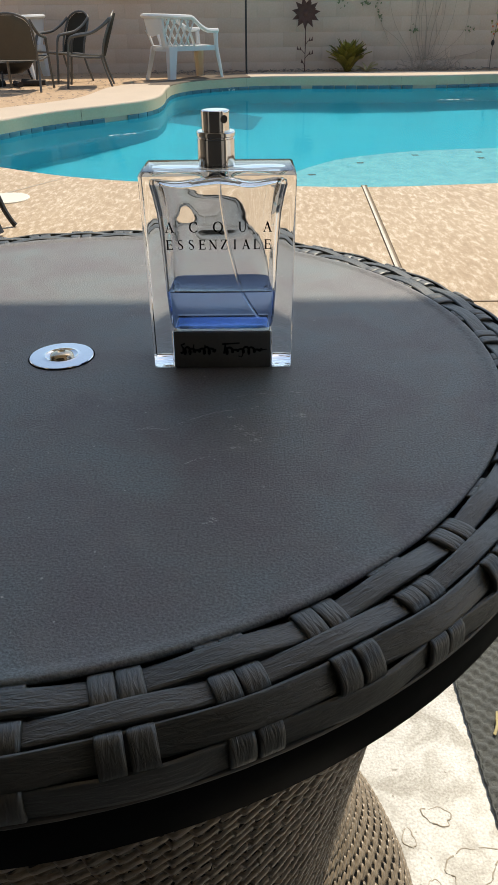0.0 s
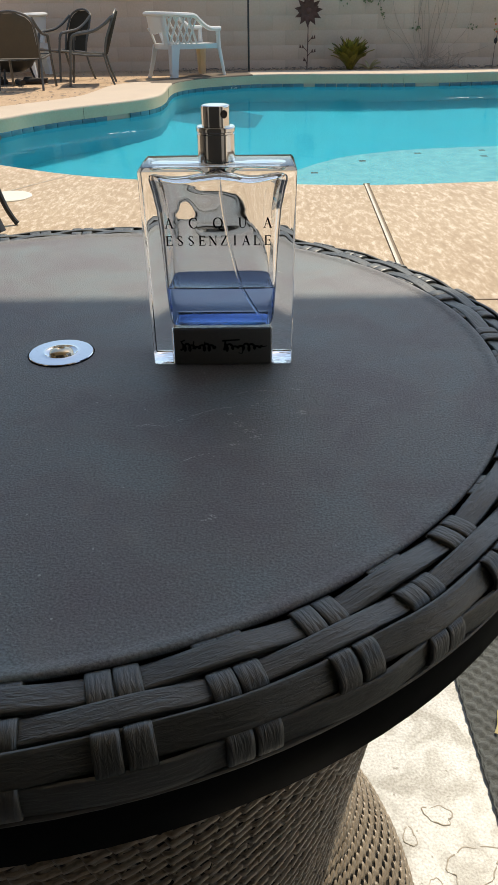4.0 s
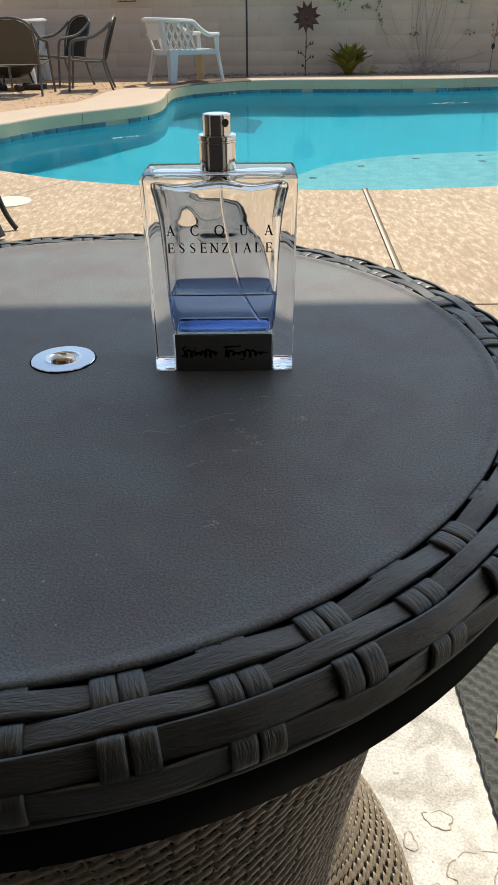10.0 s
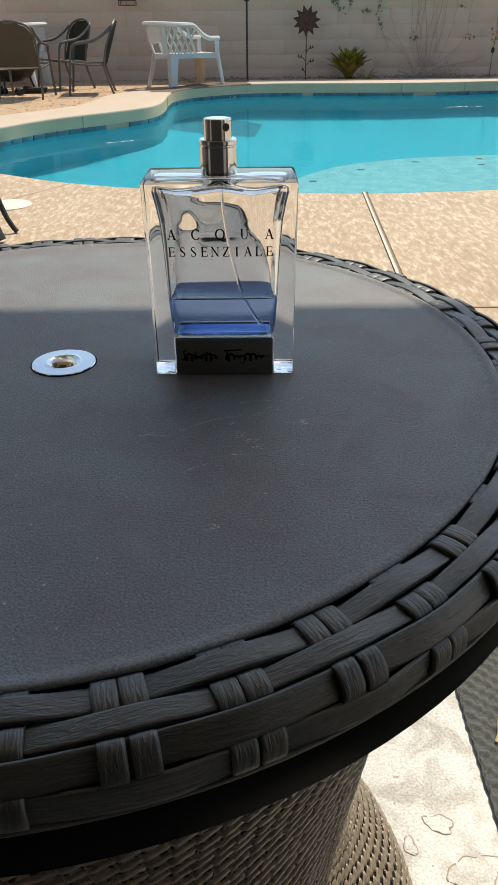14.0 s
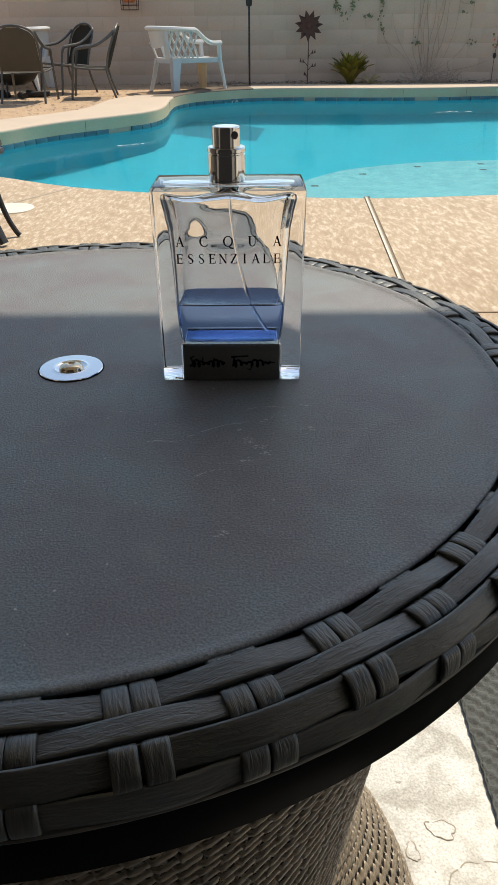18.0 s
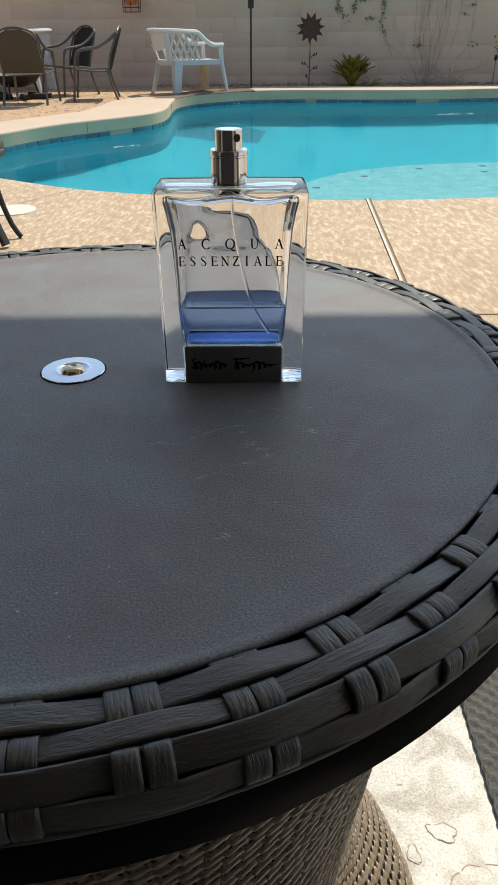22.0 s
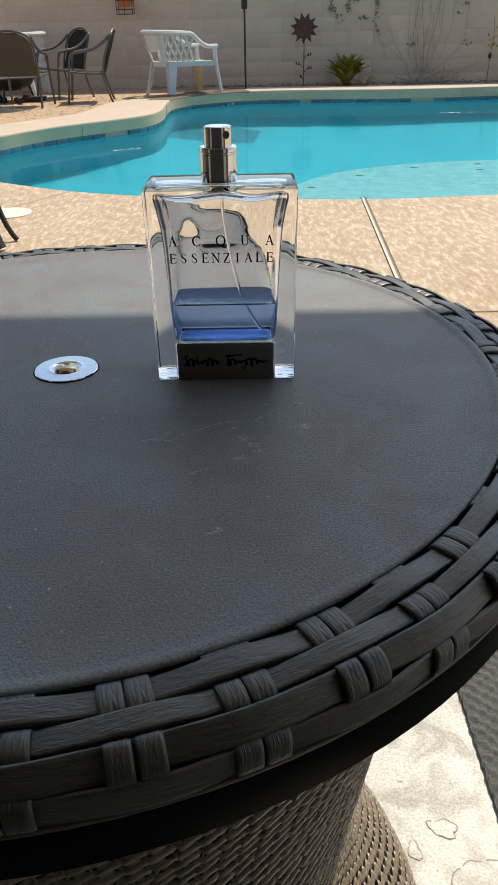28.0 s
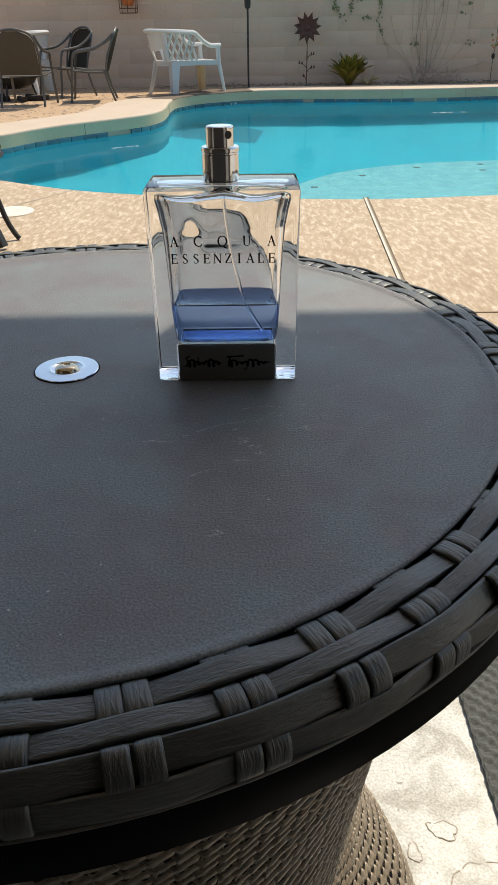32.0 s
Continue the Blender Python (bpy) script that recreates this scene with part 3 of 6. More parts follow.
for x, y in ((0.50, 5.85), (0.92, 6.28), (1.42, 6.58), (1.98, 6.68), (1.93, 6.42)):
    d = tagged(new("shelf_marker", mesh("shelf_marker", box(bmesh.new(), x - 0.027, x + 0.027, y - 0.027, y + 0.027, -0.43, -0.4185), M_DARK_BROWN)),
               "small dark square tile set in the pool shelf", "tile", "markers on the pool shelf")

# dark patch on the floor at the far bend, shade put into its colour
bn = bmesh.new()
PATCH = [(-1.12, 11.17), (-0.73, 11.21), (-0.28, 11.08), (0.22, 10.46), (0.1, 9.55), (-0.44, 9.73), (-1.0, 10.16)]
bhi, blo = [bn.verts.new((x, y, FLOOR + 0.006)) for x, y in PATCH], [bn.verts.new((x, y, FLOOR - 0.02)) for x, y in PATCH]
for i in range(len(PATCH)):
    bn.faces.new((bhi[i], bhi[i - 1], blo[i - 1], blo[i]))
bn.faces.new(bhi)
setting("pool_floor_shade", bn, M_FLOOR_SHADE, "dark blue patch painted as shade on the pool floor", "pool floor", 30)

# the water sheet runs on under the deck, so that its ripples can drift
wb = bmesh.new()
wv = [wb.verts.new(c) for c in ((-9, -3, 0), (12, -3, 0), (12, 20, 0), (-9, 20, 0))]
wb.faces.new(wv)
water = setting("water", wb, M_WATER, "clear turquoise pool water with small ripples", "water", 0)
water.matrix_basis = Matrix.Translation((0, 0, WATER))
water.visible_shadow = False
under = bmesh.new()
wall_band(under, offset_ring(POOL, 0.19), -1.6, -0.03)
setting("pool_surround", under, M_MORTAR, "hidden concrete round the pool basin", "foundation", 30)

# joints in the deck
def strip(name, p, q, half, z0, z1, material, label):
    p, q = Vector((*p, 0)), Vector((*q, 0))
    d = (q - p)
    m = Matrix.Translation(p) @ Matrix.Rotation(math.atan2(d.y, d.x), 4, "Z")
    return setting(name, box(bmesh.new(), 0, d.length, -half, half, z0, z1, min(half, z1 - z0) * 0.4, m), material, label, "deck joint")
strip("trim_joint_gap", (0.667, 4.345), (0.50, 1.02), 0.013, -0.01, 0.002, M_GAP, "dirt-filled joint groove in the deck")
strip("trim_joint_strip", (0.662, 4.345), (0.495, 1.02), 0.0072, -0.01, 0.004, M_STRIP, "cream plastic expansion strip in the deck joint")
strip("trim_joint_thin", (-1.08, 4.70), (-1.95, 3.25), 0.005, -0.01, 0.0012, M_STRIP, "thin pale control joint across the deck")
strip("trim_patio_joint", (-6.0, 2.52), (6.0, 2.42), 0.005, -0.01, 0.003, M_GAP, "dirty control joint across the deck")

# ---- patio slab in front of the house ----
slab = bmesh.new()
box(slab, -6, 6, -2.6, 1.3, -0.05, 0.006, 0.004)
setting("pavement_patio", slab, M_CONCRETE, "sunlit worn patio concrete with flaking pale sealer", "patio slab", 0)

# ---- block wall at the end of the garden ----
WALL_Y, WALL_H = 13.0, 1.9
wall = thing("wall_north", "beige painted concrete block garden wall in shade", "garden wall", kind="structure")
part("mortar", box(bmesh.new(), -14, 14, WALL_Y + 0.006, WALL_Y + 0.19, -0.1, WALL_H), M_MORTAR, wall)
side = thing("wall_east", "beige painted concrete block garden side wall", "garden wall", kind="structure")
part("mortar", box(bmesh.new(), 13.8, 14, -4, WALL_Y, -0.1, WALL_H), M_MORTAR, side)
side = thing("wall_west", "beige painted concrete block garden side wall", "garden wall", kind="structure")
part("mortar", box(bmesh.new(), -14, -13.8, -4, WALL_Y, -0.1, WALL_H), M_MORTAR, side)

# ---- unseen walls and roof behind the camera, added to shape the light ----
ROOF_EDGE = 1.408
# unseen dark walls, added to hold light off the rim and the cap
setting("wall_south", box(bmesh.new(), -1.00, 0.50, -1.9, -0.40, -0.1, 3.0), M_DARK_BROWN, "unseen dark brown wall added to dim the table and its reflections", "house wall")
# cream piers, also unseen, placed where the silver cap mirrors a bright stripe
setting("wall_south_pier", box(bmesh.new(), 0.50, 0.90, -1.9, -0.38, -0.1, 3.0), M_RENDER, "unseen cream pier added for a bright stripe in the silver cap", "house wall")
setting("wall_south_bay", box(bmesh.new(), 0.90, 1.50, -1.9, -0.40, -0.1, 3.0), M_DARK_BROWN, "unseen dark brown wall added to dim the table and its reflections", "house wall")
setting("wall_south_return", box(bmesh.new(), -1.60, -1.00, -1.9, -0.38, -0.1, 3.0), M_RENDER, "unseen cream pier added for a bright stripe in the silver cap", "house wall")
setting("wall_south_corner", box(bmesh.new(), -3.2, -1.60, -1.9, -0.40, -0.1, 3.0), M_DARK_BROWN, "unseen dark brown wall added to dim the table and its reflections", "house wall")
# side wall out of view, added to cut the light from the left
setting("wall_west_patio", box(bmesh.new(), -2.15, -1.95, -0.398, 1.35, -0.1, 2.448), M_TAN, "unseen tan wall added to dim the left of the table", "house wall")
# outer cream walls, unseen, added for the cap's bright sides
for name_, xa_, xb_ in (("wall_south_west", -9, -3.2), ("wall_south_east", 1.50, 9)):
    setting(name_, box(bmesh.new(), xa_, xb_, -1.9, -1.60, -0.1, 3.0), M_RENDER, "unseen cream wall added to brighten the cap's reflection", "house wall")
# unseen cover, placed so that its shadow line crosses the tabletop
setting("ceiling_sun_block", box(bmesh.new(), -7, 1.6, -1.598, ROOF_EDGE, 2.45, 2.60), M_SOFFIT, "unseen beige patio cover added to shade the table", "patio roof")

# ---- the round wicker table ----
TX, TY, TZ = -0.1128, 0.4112, 0.72
table = thing("side_table", "round charcoal resin-wicker patio table with a woven hourglass base", "table", Matrix.Translation((TX, TY, 0)))
top = lathe(bmesh.new(), [(0.0005, TZ - 0.012), (0.2400, TZ - 0.012), (0.2480, TZ - 0.0100), (0.2530, TZ - 0.0030), (0.2546, TZ - 0.0014), (0.2552, TZ - 0.0002), (0.2551, TZ + 0.0007),
                          (0.2547, TZ + 0.0013), (0.2538, TZ + 0.0016), (0.2522, TZ + 0.0015), (0.2503, TZ + 0.0009), (0.2486, TZ + 0.0003), (0.2468, TZ), (0.2300, TZ), (0.0005, TZ)], 200)
part("tabletop", top, M_TOP, table, "matt charcoal moulded tabletop with a raised rounded lip", 50)
under = lathe(bmesh.new(), [(0.20, TZ - 0.034), (0.2825, TZ - 0.034), (0.2832, TZ - 0.018), (0.2800, TZ - 0.012), (0.272, TZ - 0.0075), (0.2625, TZ - 0.0068), (0.2598, TZ - 0.0120), (0.20, TZ - 0.013)], 128)
part("rim_core", under, M_WICKER, table)
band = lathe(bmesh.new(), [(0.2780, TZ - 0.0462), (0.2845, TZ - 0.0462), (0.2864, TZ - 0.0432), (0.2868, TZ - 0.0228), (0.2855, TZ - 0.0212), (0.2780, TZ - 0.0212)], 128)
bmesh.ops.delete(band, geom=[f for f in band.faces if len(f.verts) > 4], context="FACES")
# lip in a paler colour, which draws the highlight line along the band
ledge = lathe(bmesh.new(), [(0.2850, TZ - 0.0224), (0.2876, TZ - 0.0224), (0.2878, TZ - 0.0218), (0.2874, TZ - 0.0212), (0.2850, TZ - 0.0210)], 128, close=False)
part("ledge", ledge, M_FRAME, table, "thin paler edge added as the highlight over the band")
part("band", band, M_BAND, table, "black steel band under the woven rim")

# rim weave: four strands run round, pairs of short strands cross them
PAIRS = 46
FIRST = -74.35


def ring_strand(name, centre, wide, thick, phase, lift, seed):
    """A flat strand round the rim. centre: (radius, height, slope) of its middle line; it dips under every other pair."""
    bm = bmesh.new()
    r0, z0, tilt = centre
    n = PAIRS * 12
    rnd = random.Random(seed)
    shape = [(-1, -0.6), (-1, 0.55), (-0.95, 0.9), (-0.7, 1), (0.7, 1), (0.95, 0.9), (1, 0.55), (1, -0.6)]
    rings = []
    for i in range(n):
        a_ = 2 * math.pi * i / n
        k = (math.degrees(a_) - FIRST) / (360 / PAIRS)
        dip = math.cos(math.pi * (k + phase))
        out_ = lift * dip
        wob = noise.noise((math.cos(a_) * 9, math.sin(a_) * 9, seed)) * 0.0006
        c, s = math.cos(tilt), math.sin(tilt)
        ring = []
        for u, w in shape:
            du, dw = u * wide / 2, w * thick / 2 - out_
            r = r0 + du * c + dw * s + wob
            z = z0 - du * s + dw * c
            ring.append(bm.verts.new((r * math.cos(a_), r * math.sin(a_), z)))
        rings.append(ring)
    strip_faces(bm, rings, 2 * math.pi * r0 / n, True)
    return part("long_strand", bm, M_WICKER, table, "", 60)


#            radius, height, slope                               phase 0: dips at the first pair
STRANDS = [((0.2624, TZ - 0.0008, 0.03), 0.0097, 0.0024, 0), ((0.2730, TZ - 0.0013, 0.10), 0.0086, 0.0024, 1),
           ((0.2822, TZ - 0.0048, 1.02), 0.0104, 0.0019, 0), ((0.2861, TZ - 0.0150, 1.53), 0.0112, 0.0019, 1)]
for i, (c_, w_, h_, ph) in enumerate(STRANDS):
    ring_strand("long_strand", c_, w_, h_, ph, 0.0014 if i < 2 else 0.0011, i + 1)


def cross_strand(angle, over, wide):
    """A short strand that runs outward over the ring strands and under the next."""
    if over:
        line = [(0.2550, TZ - 0.0060), (0.2561, TZ - 0.0020), (0.2578, TZ - 0.0002), (0.2632, TZ + 0.0002), (0.2678, TZ - 0.0006), (0.2732, TZ - 0.0038), (0.2776, TZ - 0.0034), (0.2796, TZ - 0.0007),
                (0.2829, TZ - 0.0015), (0.2860, TZ - 0.0054), (0.2864, TZ - 0.0086), (0.2852, TZ - 0.0112), (0.2842, TZ - 0.0165)]
    else:
        line = [(0.2542, TZ - 0.0050), (0.2552, TZ - 0.0012), (0.2566, TZ - 0.0001), (0.2586, TZ - 0.0005), (0.2632, TZ - 0.0042), (0.2682, TZ - 0.0018), (0.2698, TZ - 0.0003), (0.2732, TZ + 0.0000), (0.2770, TZ - 0.0010),
                (0.2794, TZ - 0.0040), (0.2814, TZ - 0.0072), (0.2848, TZ - 0.0090), (0.2873, TZ - 0.0112), (0.2877, TZ - 0.0180), (0.2854, TZ - 0.0208)]
    pts_ = smooth_line([(r, 0, z) for r, z in line], 4)
    bm = bmesh.new()
    shape = [(-1, -0.6), (-1, 0.5), (-0.93, 0.88), (-0.65, 1), (0.65, 1), (0.93, 0.88), (1, 0.5), (1, -0.6)]
    rings = []
    for i, p in enumerate(pts_):
        d = (pts_[min(i + 1, len(pts_) - 1)] - pts_[max(i - 1, 0)]).normalized()
        nrm = Vector((-d.z, 0, d.x))
        if nrm.x * 0.6 + nrm.z < 0 and i < len(pts_) - 12:
            nrm = -nrm
        rings.append([bm.verts.new(p + Vector((0, u * wide / 2, 0)) + nrm * (w * 0.0011)) for u, w in shape])
    strip_faces(bm, rings, 0.0009)
    bm.faces.new(rings[0])
    bm.faces.new(rings[-1])
    return bm


over_mesh = [mesh("cross_strand", cross_strand(0, True, w_), M_WICKER, 60) for w_ in (0.0090, 0.0084)]
under_mesh = [mesh("cross_strand", cross_strand(0, False, w_), M_WICKER, 60) for w_ in (0.0088, 0.0083)]
for k in range(PAIRS):
    for s in (-1, 1):
        ob = part("cross_strand", (over_mesh if k % 2 == 0 else under_mesh)[(k * 7 + s) % 2], None, table)
        ob.matrix_basis = Matrix.Rotation(radians(FIRST + k * 360 / PAIRS + s * 0.98 + random.uniform(-0.15, 0.15)), 4, "Z")

# the woven hourglass base: flat strands wound round upright stakes
BASE = [(0.0, 0.283), (0.04, 0.2835), (0.08, 0.281), (0.12, 0.273), (0.16, 0.2575), (0.20, 0.2345), (0.24, 0.2140), (0.28, 0.1975), (0.33, 0.1880), (0.38, 0.1910),
        (0.43, 0.1995), (0.48, 0.2060), (0.54, 0.2190), (0.60, 0.2385), (0.68, 0.2640)]


def base_radius(z):
    for (z0, r0), (z1, r1) in zip(BASE, BASE[1:]):
        if z <= z1:
            t = (z - z0) / (z1 - z0)
            return r0 + (r1 - r0) * t
    return BASE[-1][1]


def base_smooth(z):
    return (base_radius(max(z - 0.015, 0)) + 2 * base_radius(z) + base_radius(min(z + 0.015, 0.68))) / 4


# inner core coloured near black, so the gaps between strands look shaded
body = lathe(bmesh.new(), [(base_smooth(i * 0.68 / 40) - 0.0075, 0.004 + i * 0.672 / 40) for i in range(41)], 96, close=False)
part("base_core", body, M_GAP_SHADE, table, "near-black core painted as shade in the weave's gaps")
STAKES = 66
ROW = 0.0071
weave_rnd = random.Random(41)
ACROSS = ((-1, -0.6), (-0.88, 0.45), (-0.45, 1.0), (0.45, 1.0), (0.88, 0.45), (1, -0.6))
for j in range(int(0.672 / ROW)):
    z0 = 0.008 + j * ROW
    bm = bmesh.new()
    n = STAKES * 9
    slope = math.atan2(base_smooth(z0 + 0.01) - base_smooth(z0 - 0.01), 0.02)
    loops = []
    shift = weave_rnd.uniform(-0.35, 0.35) + (math.pi if j % 2 else 0.0)
    for i in range(n):
        a_ = 2 * math.pi * i / n
        # over a stake for two thirds of its way, then behind the next
        phase = STAKES * a_ + 0.06 * j + shift + 0.5 * noise.noise((math.cos(a_) * 4, math.sin(a_) * 4, j * 0.7))
        wave = min(max(math.cos(phase) * 2.0 + 0.95, -1), 1)
        wave = math.sin(wave * math.pi / 2)
        r = base_smooth(z0) - 0.0002 + 0.0022 * wave + 0.0004 * noise.noise((a_ * 60, j * 1.3, 0))
        lean = 0.0021 * math.sin(phase) + 0.0005 * noise.noise((math.cos(a_) * 7, math.sin(a_) * 7, j * 0.5))
        half = ROW * (0.310 + 0.170 * wave)
        loop = []
        for u, w in ACROSS:
            du, dw = u * half, w * 0.0010
            rr = r + dw * math.cos(slope) + du * math.sin(slope)
            loop.append(bm.verts.new((rr * math.cos(a_), rr * math.sin(a_), z0 + lean + du * math.cos(slope) - dw * math.sin(slope))))
        loops.append(loop)
    strip_faces(bm, loops, 2 * math.pi * 0.21 / n, True, False)
    part("woven_strand", bm, M_BASEW, table, "", 60)
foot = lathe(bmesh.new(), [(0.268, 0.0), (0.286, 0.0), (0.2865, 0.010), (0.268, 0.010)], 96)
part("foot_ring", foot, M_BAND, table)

# chrome cover plate in the middle of the table, with its screw
plug = thing("hole_cover", "round chrome cover plate with a brass screw, set in the table", "cover plate", Matrix.Translation((-0.1105, 0.4072, TZ)))
# black disc under the plate stands in for the shade of its gap
part("gap_shade_disc", lathe(bmesh.new(), [(0.0005, 0.0000), (0.0194, 0.0000), (0.0195, 0.0002), (0.0192, 0.0003), (0.0005, 0.0003)], 64), M_BAND, plug, "black disc painted as the shaded gap round the plate")
part("plate", lathe(bmesh.new(), [(0.0005, 0.0), (0.0186, 0.0), (0.0188, 0.0005), (0.0185, 0.0009), (0.0174, 0.0010), (0.0120, 0.0008), (0.0104, 0.0010), (0.0097, 0.0012), (0.0091, 0.0009), (0.0080, 0.0004), (0.0005, 0.0003)], 64), M_CHROME, plug)
part("screw", lathe(bmesh.new(), [(0.0005, 0.0003), (0.0071, 0.0003), (0.0070, 0.0010), (0.0062, 0.0021), (0.0046, 0.0029), (0.0026, 0.0033), (0.0019, 0.0026), (0.0005, 0.0024)], 40), M_BRASS, plug, "domed brass-tinted screw head")

# dust specks and faint scratches on the tabletop
rnd = random.Random(31)
ds = bmesh.new()
for k in range(110):
    a_, r_ = rnd.uniform(0, 6.28), 0.24 * math.sqrt(rnd.random())
    x, y, s = r_ * math.cos(a_), r_ * math.sin(a_), rnd.uniform(0.00025, 0.0007)
    vs = [ds.verts.new((TX + x + s * math.cos(o + a_) * rnd.uniform(0.5, 1.4), TY + y + s * math.sin(o + a_) * rnd.uniform(0.5, 1.4), TZ + 0.00012)) for o in (0, 1.3, 2.6, 3.9, 5.2)]
    ds.faces.new(vs)
tagged(new("dust", mesh("dust", ds, M_DUST, 0)), "pale dust specks lying on the charcoal tabletop", "dust", kind="stuff")
for x0, y0, x1, y1, bend in ((-0.040, 0.318, -0.004, 0.338, 0.004), (-0.003, 0.338, 0.012, 0.349, -0.003), (-0.031, 0.284, -0.017, 0.292, 0.002), (-0.006, 0.352, 0.016, 0.353, 0.003), (-0.055, 0.318, -0.040, 0.318, 0.001),
                            (0.022, 0.357, 0.027, 0.356, 0.0005)):
    bm = bmesh.new()
    last_ = None
    for i in range(15):
        t_ = i / 14
        x, y = x0 + (x1 - x0) * t_ + rnd.gauss(0, 0.0004), y0 + (y1 - y0) * t_ + bend * math.sin(math.pi * t_) + rnd.gauss(0, 0.0005)
        w = rnd.uniform(0.00006, 0.00030)
        pair_ = [bm.verts.new((x - TX, y - TY - w, TZ + 0.00012)), bm.verts.new((x - TX, y - TY + w, TZ + 0.00012))]
        if last_ and rnd.random() > 0.25:
            bm.faces.new((last_[0], pair_[0], pair_[1], last_[1]))
        last_ = pair_
    part("scratch", bm, M_DUST, table, "faint pale scratch", 0)

# pale scuffs, and the broken outline of a dried drip
for x0, y0, reach in ((0.0255, 0.3300, 0.0042), (0.0030, 0.3060, 0.0026), (-0.0090, 0.3290, 0.0022), (-0.0060, 0.3000, 0.0024), (-0.0790, 0.3430, 0.0012), (-0.0950, 0.3610, 0.0010), (-0.0160, 0.2420, 0.0030), (-0.0050, 0.3180, 0.0036), (0.0010, 0.3120, 0.0030)):
    bm = bmesh.new()
    for k in range(int(reach * 5200)):
        cx, cy = x0 + rnd.gauss(0, reach * 0.55), y0 - (rnd.gauss(0, reach * 0.4))
        ln, wd, tu = reach * rnd.uniform(0.12, 0.40), rnd.uniform(0.00012, 0.00034), rnd.uniform(-0.9, 0.5)
        c, s_ = math.cos(tu), math.sin(tu)
        bm.faces.new([bm.verts.new((cx - TX + u * c - w * s_, cy - TY + u * s_ + w * c, TZ + 0.00013 + k * 0.000001)) for u, w in ((-ln, 0), (0, -wd), (ln, 0), (0, wd))])
    part("scuff", bm, M_DUST, table, "pale scuff", 0)
bm = bmesh.new()
pair_ = None
for i in range(73):
    t_ = 2 * math.pi * i / 72
    r_ = 1 + 0.08 * math.sin(3 * t_ + 1) + 0.05 * math.sin(7 * t_)
    wd = 0.00016 * max(0.0, 0.6 + math.sin(2 * t_ + 0.7) * 0.7)
    ring_ = [bm.verts.new((0.0425 - TX + (0.0088 * r_ + q) * math.cos(t_), 0.3440 - TY + (0.0080 * r_ + q) * math.sin(t_), TZ + 0.00012)) for q in (-wd - 0.00002, wd + 0.00002)]
    if pair_:
        bm.faces.new((pair_[0], ring_[0], ring_[1], pair_[1]))
    pair_ = ring_
part("drip_stain", bm, M_PLATE, table, "dark broken outline of a dried drip", 0)

# ---- the glass bottle ----
BX, BY, BZ = -0.0142, 0.4064, TZ
W, D, H = 0.0786, 0.0360, 0.1072
bottle = thing("perfume_bottle", "clear thick-walled glass bottle, a third full of blue liquid", "bottle", pose(BX, BY, BZ + 0.0003, 0, 0, -0.5))


def ring_xy(a_, b_, power, z, n=48):
    out = []
    for i in range(n):
        t = 2 * math.pi * i / n
        c, s = math.cos(t), math.sin(t)
        out.append((a_ * math.copysign(abs(c) ** (2 / power), c), b_ * math.copysign(abs(s) ** (2 / power), s), z))
    return out


# half width, half depth and roundness of the hollow at each height
HOLLOW = [(0.0228, 0.0262, 0.0141, 9), (0.0231, 0.0274, 0.0146, 9), (0.0238, 0.0281, 0.0144, 9), (0.0258, 0.0287, 0.0146, 8), (0.0300, 0.0292, 0.0148, 8), (0.0450, 0.0300, 0.0149, 8),
          (0.0600, 0.0305, 0.0149, 6), (0.0740, 0.0312, 0.0149, 4.6), (0.0850, 0.0320, 0.0149, 3.8), (0.0920, 0.0333, 0.0149, 3.8), (0.0968, 0.0347, 0.0148, 4), (0.0985, 0.0344, 0.0142, 4),
          (0.0993, 0.0328, 0.0127, 3.6), (0.0998, 0.0250, 0.0096, 3), (0.1003, 0.0150, 0.0072, 2.6), (0.1006, 0.0070, 0.0048, 2.2), (0.1007, 0.0020, 0.0017, 2)]
LEVEL = 0.0442
AROUND = 96


def hollow_at(z):
    for p, q in zip(HOLLOW, HOLLOW[1:]):
        if z <= q[0]:
            t = (z - p[0]) / (q[0] - p[0])
            return [p[k] + (q[k] - p[k]) * t for k in (1, 2, 3)]
    return list(HOLLOW[-1][1:])


def cast(x, y, z):
    """The cast wall of the hollow: thicker lumps low on the back face, and a slightly uneven shoulder."""
    if y > 0.003:
        def step(high, soft):
            return 1 / (1 + math.exp(min(max((z - high) / soft, -40), 40))) * min(max((z - 0.040) / 0.030, 0), 1)
        lump = 0.0021 * math.exp(-((x + 0.0110) / 0.0225) ** 6) * step(0.0850 + 0.0012 * math.sin(x * 260 + 0.6), 0.0034)
        y -= lump * (1 - 0.60 * math.exp(-((x + 0.0200) / 0.0043) ** 2 - ((z - 0.0735) / 0.0072) ** 2))
    # the roof of the hollow slopes down towards the back
    z -= 0.30 * (y - 0.0010) * min(max((z - 0.0900) / 0.0098, 0), 1)
    k = min(max(0.0, (z - 0.0880) / 0.0130), 1.0)
    return x * (0.990 + 0.030 * z / H), y, z + k * (0.0012 * math.cos(x * 178 + 0.15) + 0.0002 * math.sin(x * 310))


def hollow_ring(z):
    a_, b_, p = hollow_at(z)
    return [cast(*c) for c in ring_xy(a_, b_, p, z, AROUND)]


gl = bmesh.new()
PW, PH = 0.0272, 0.0213
outline = [(-W / 2, 0), (-PW - 0.0006, 0), (-PW - 0.0006, PH + 0.0006), (PW + 0.0006, PH + 0.0006), (PW + 0.0006, 0), (W / 2, 0), (W / 2, H), (-W / 2, H)]
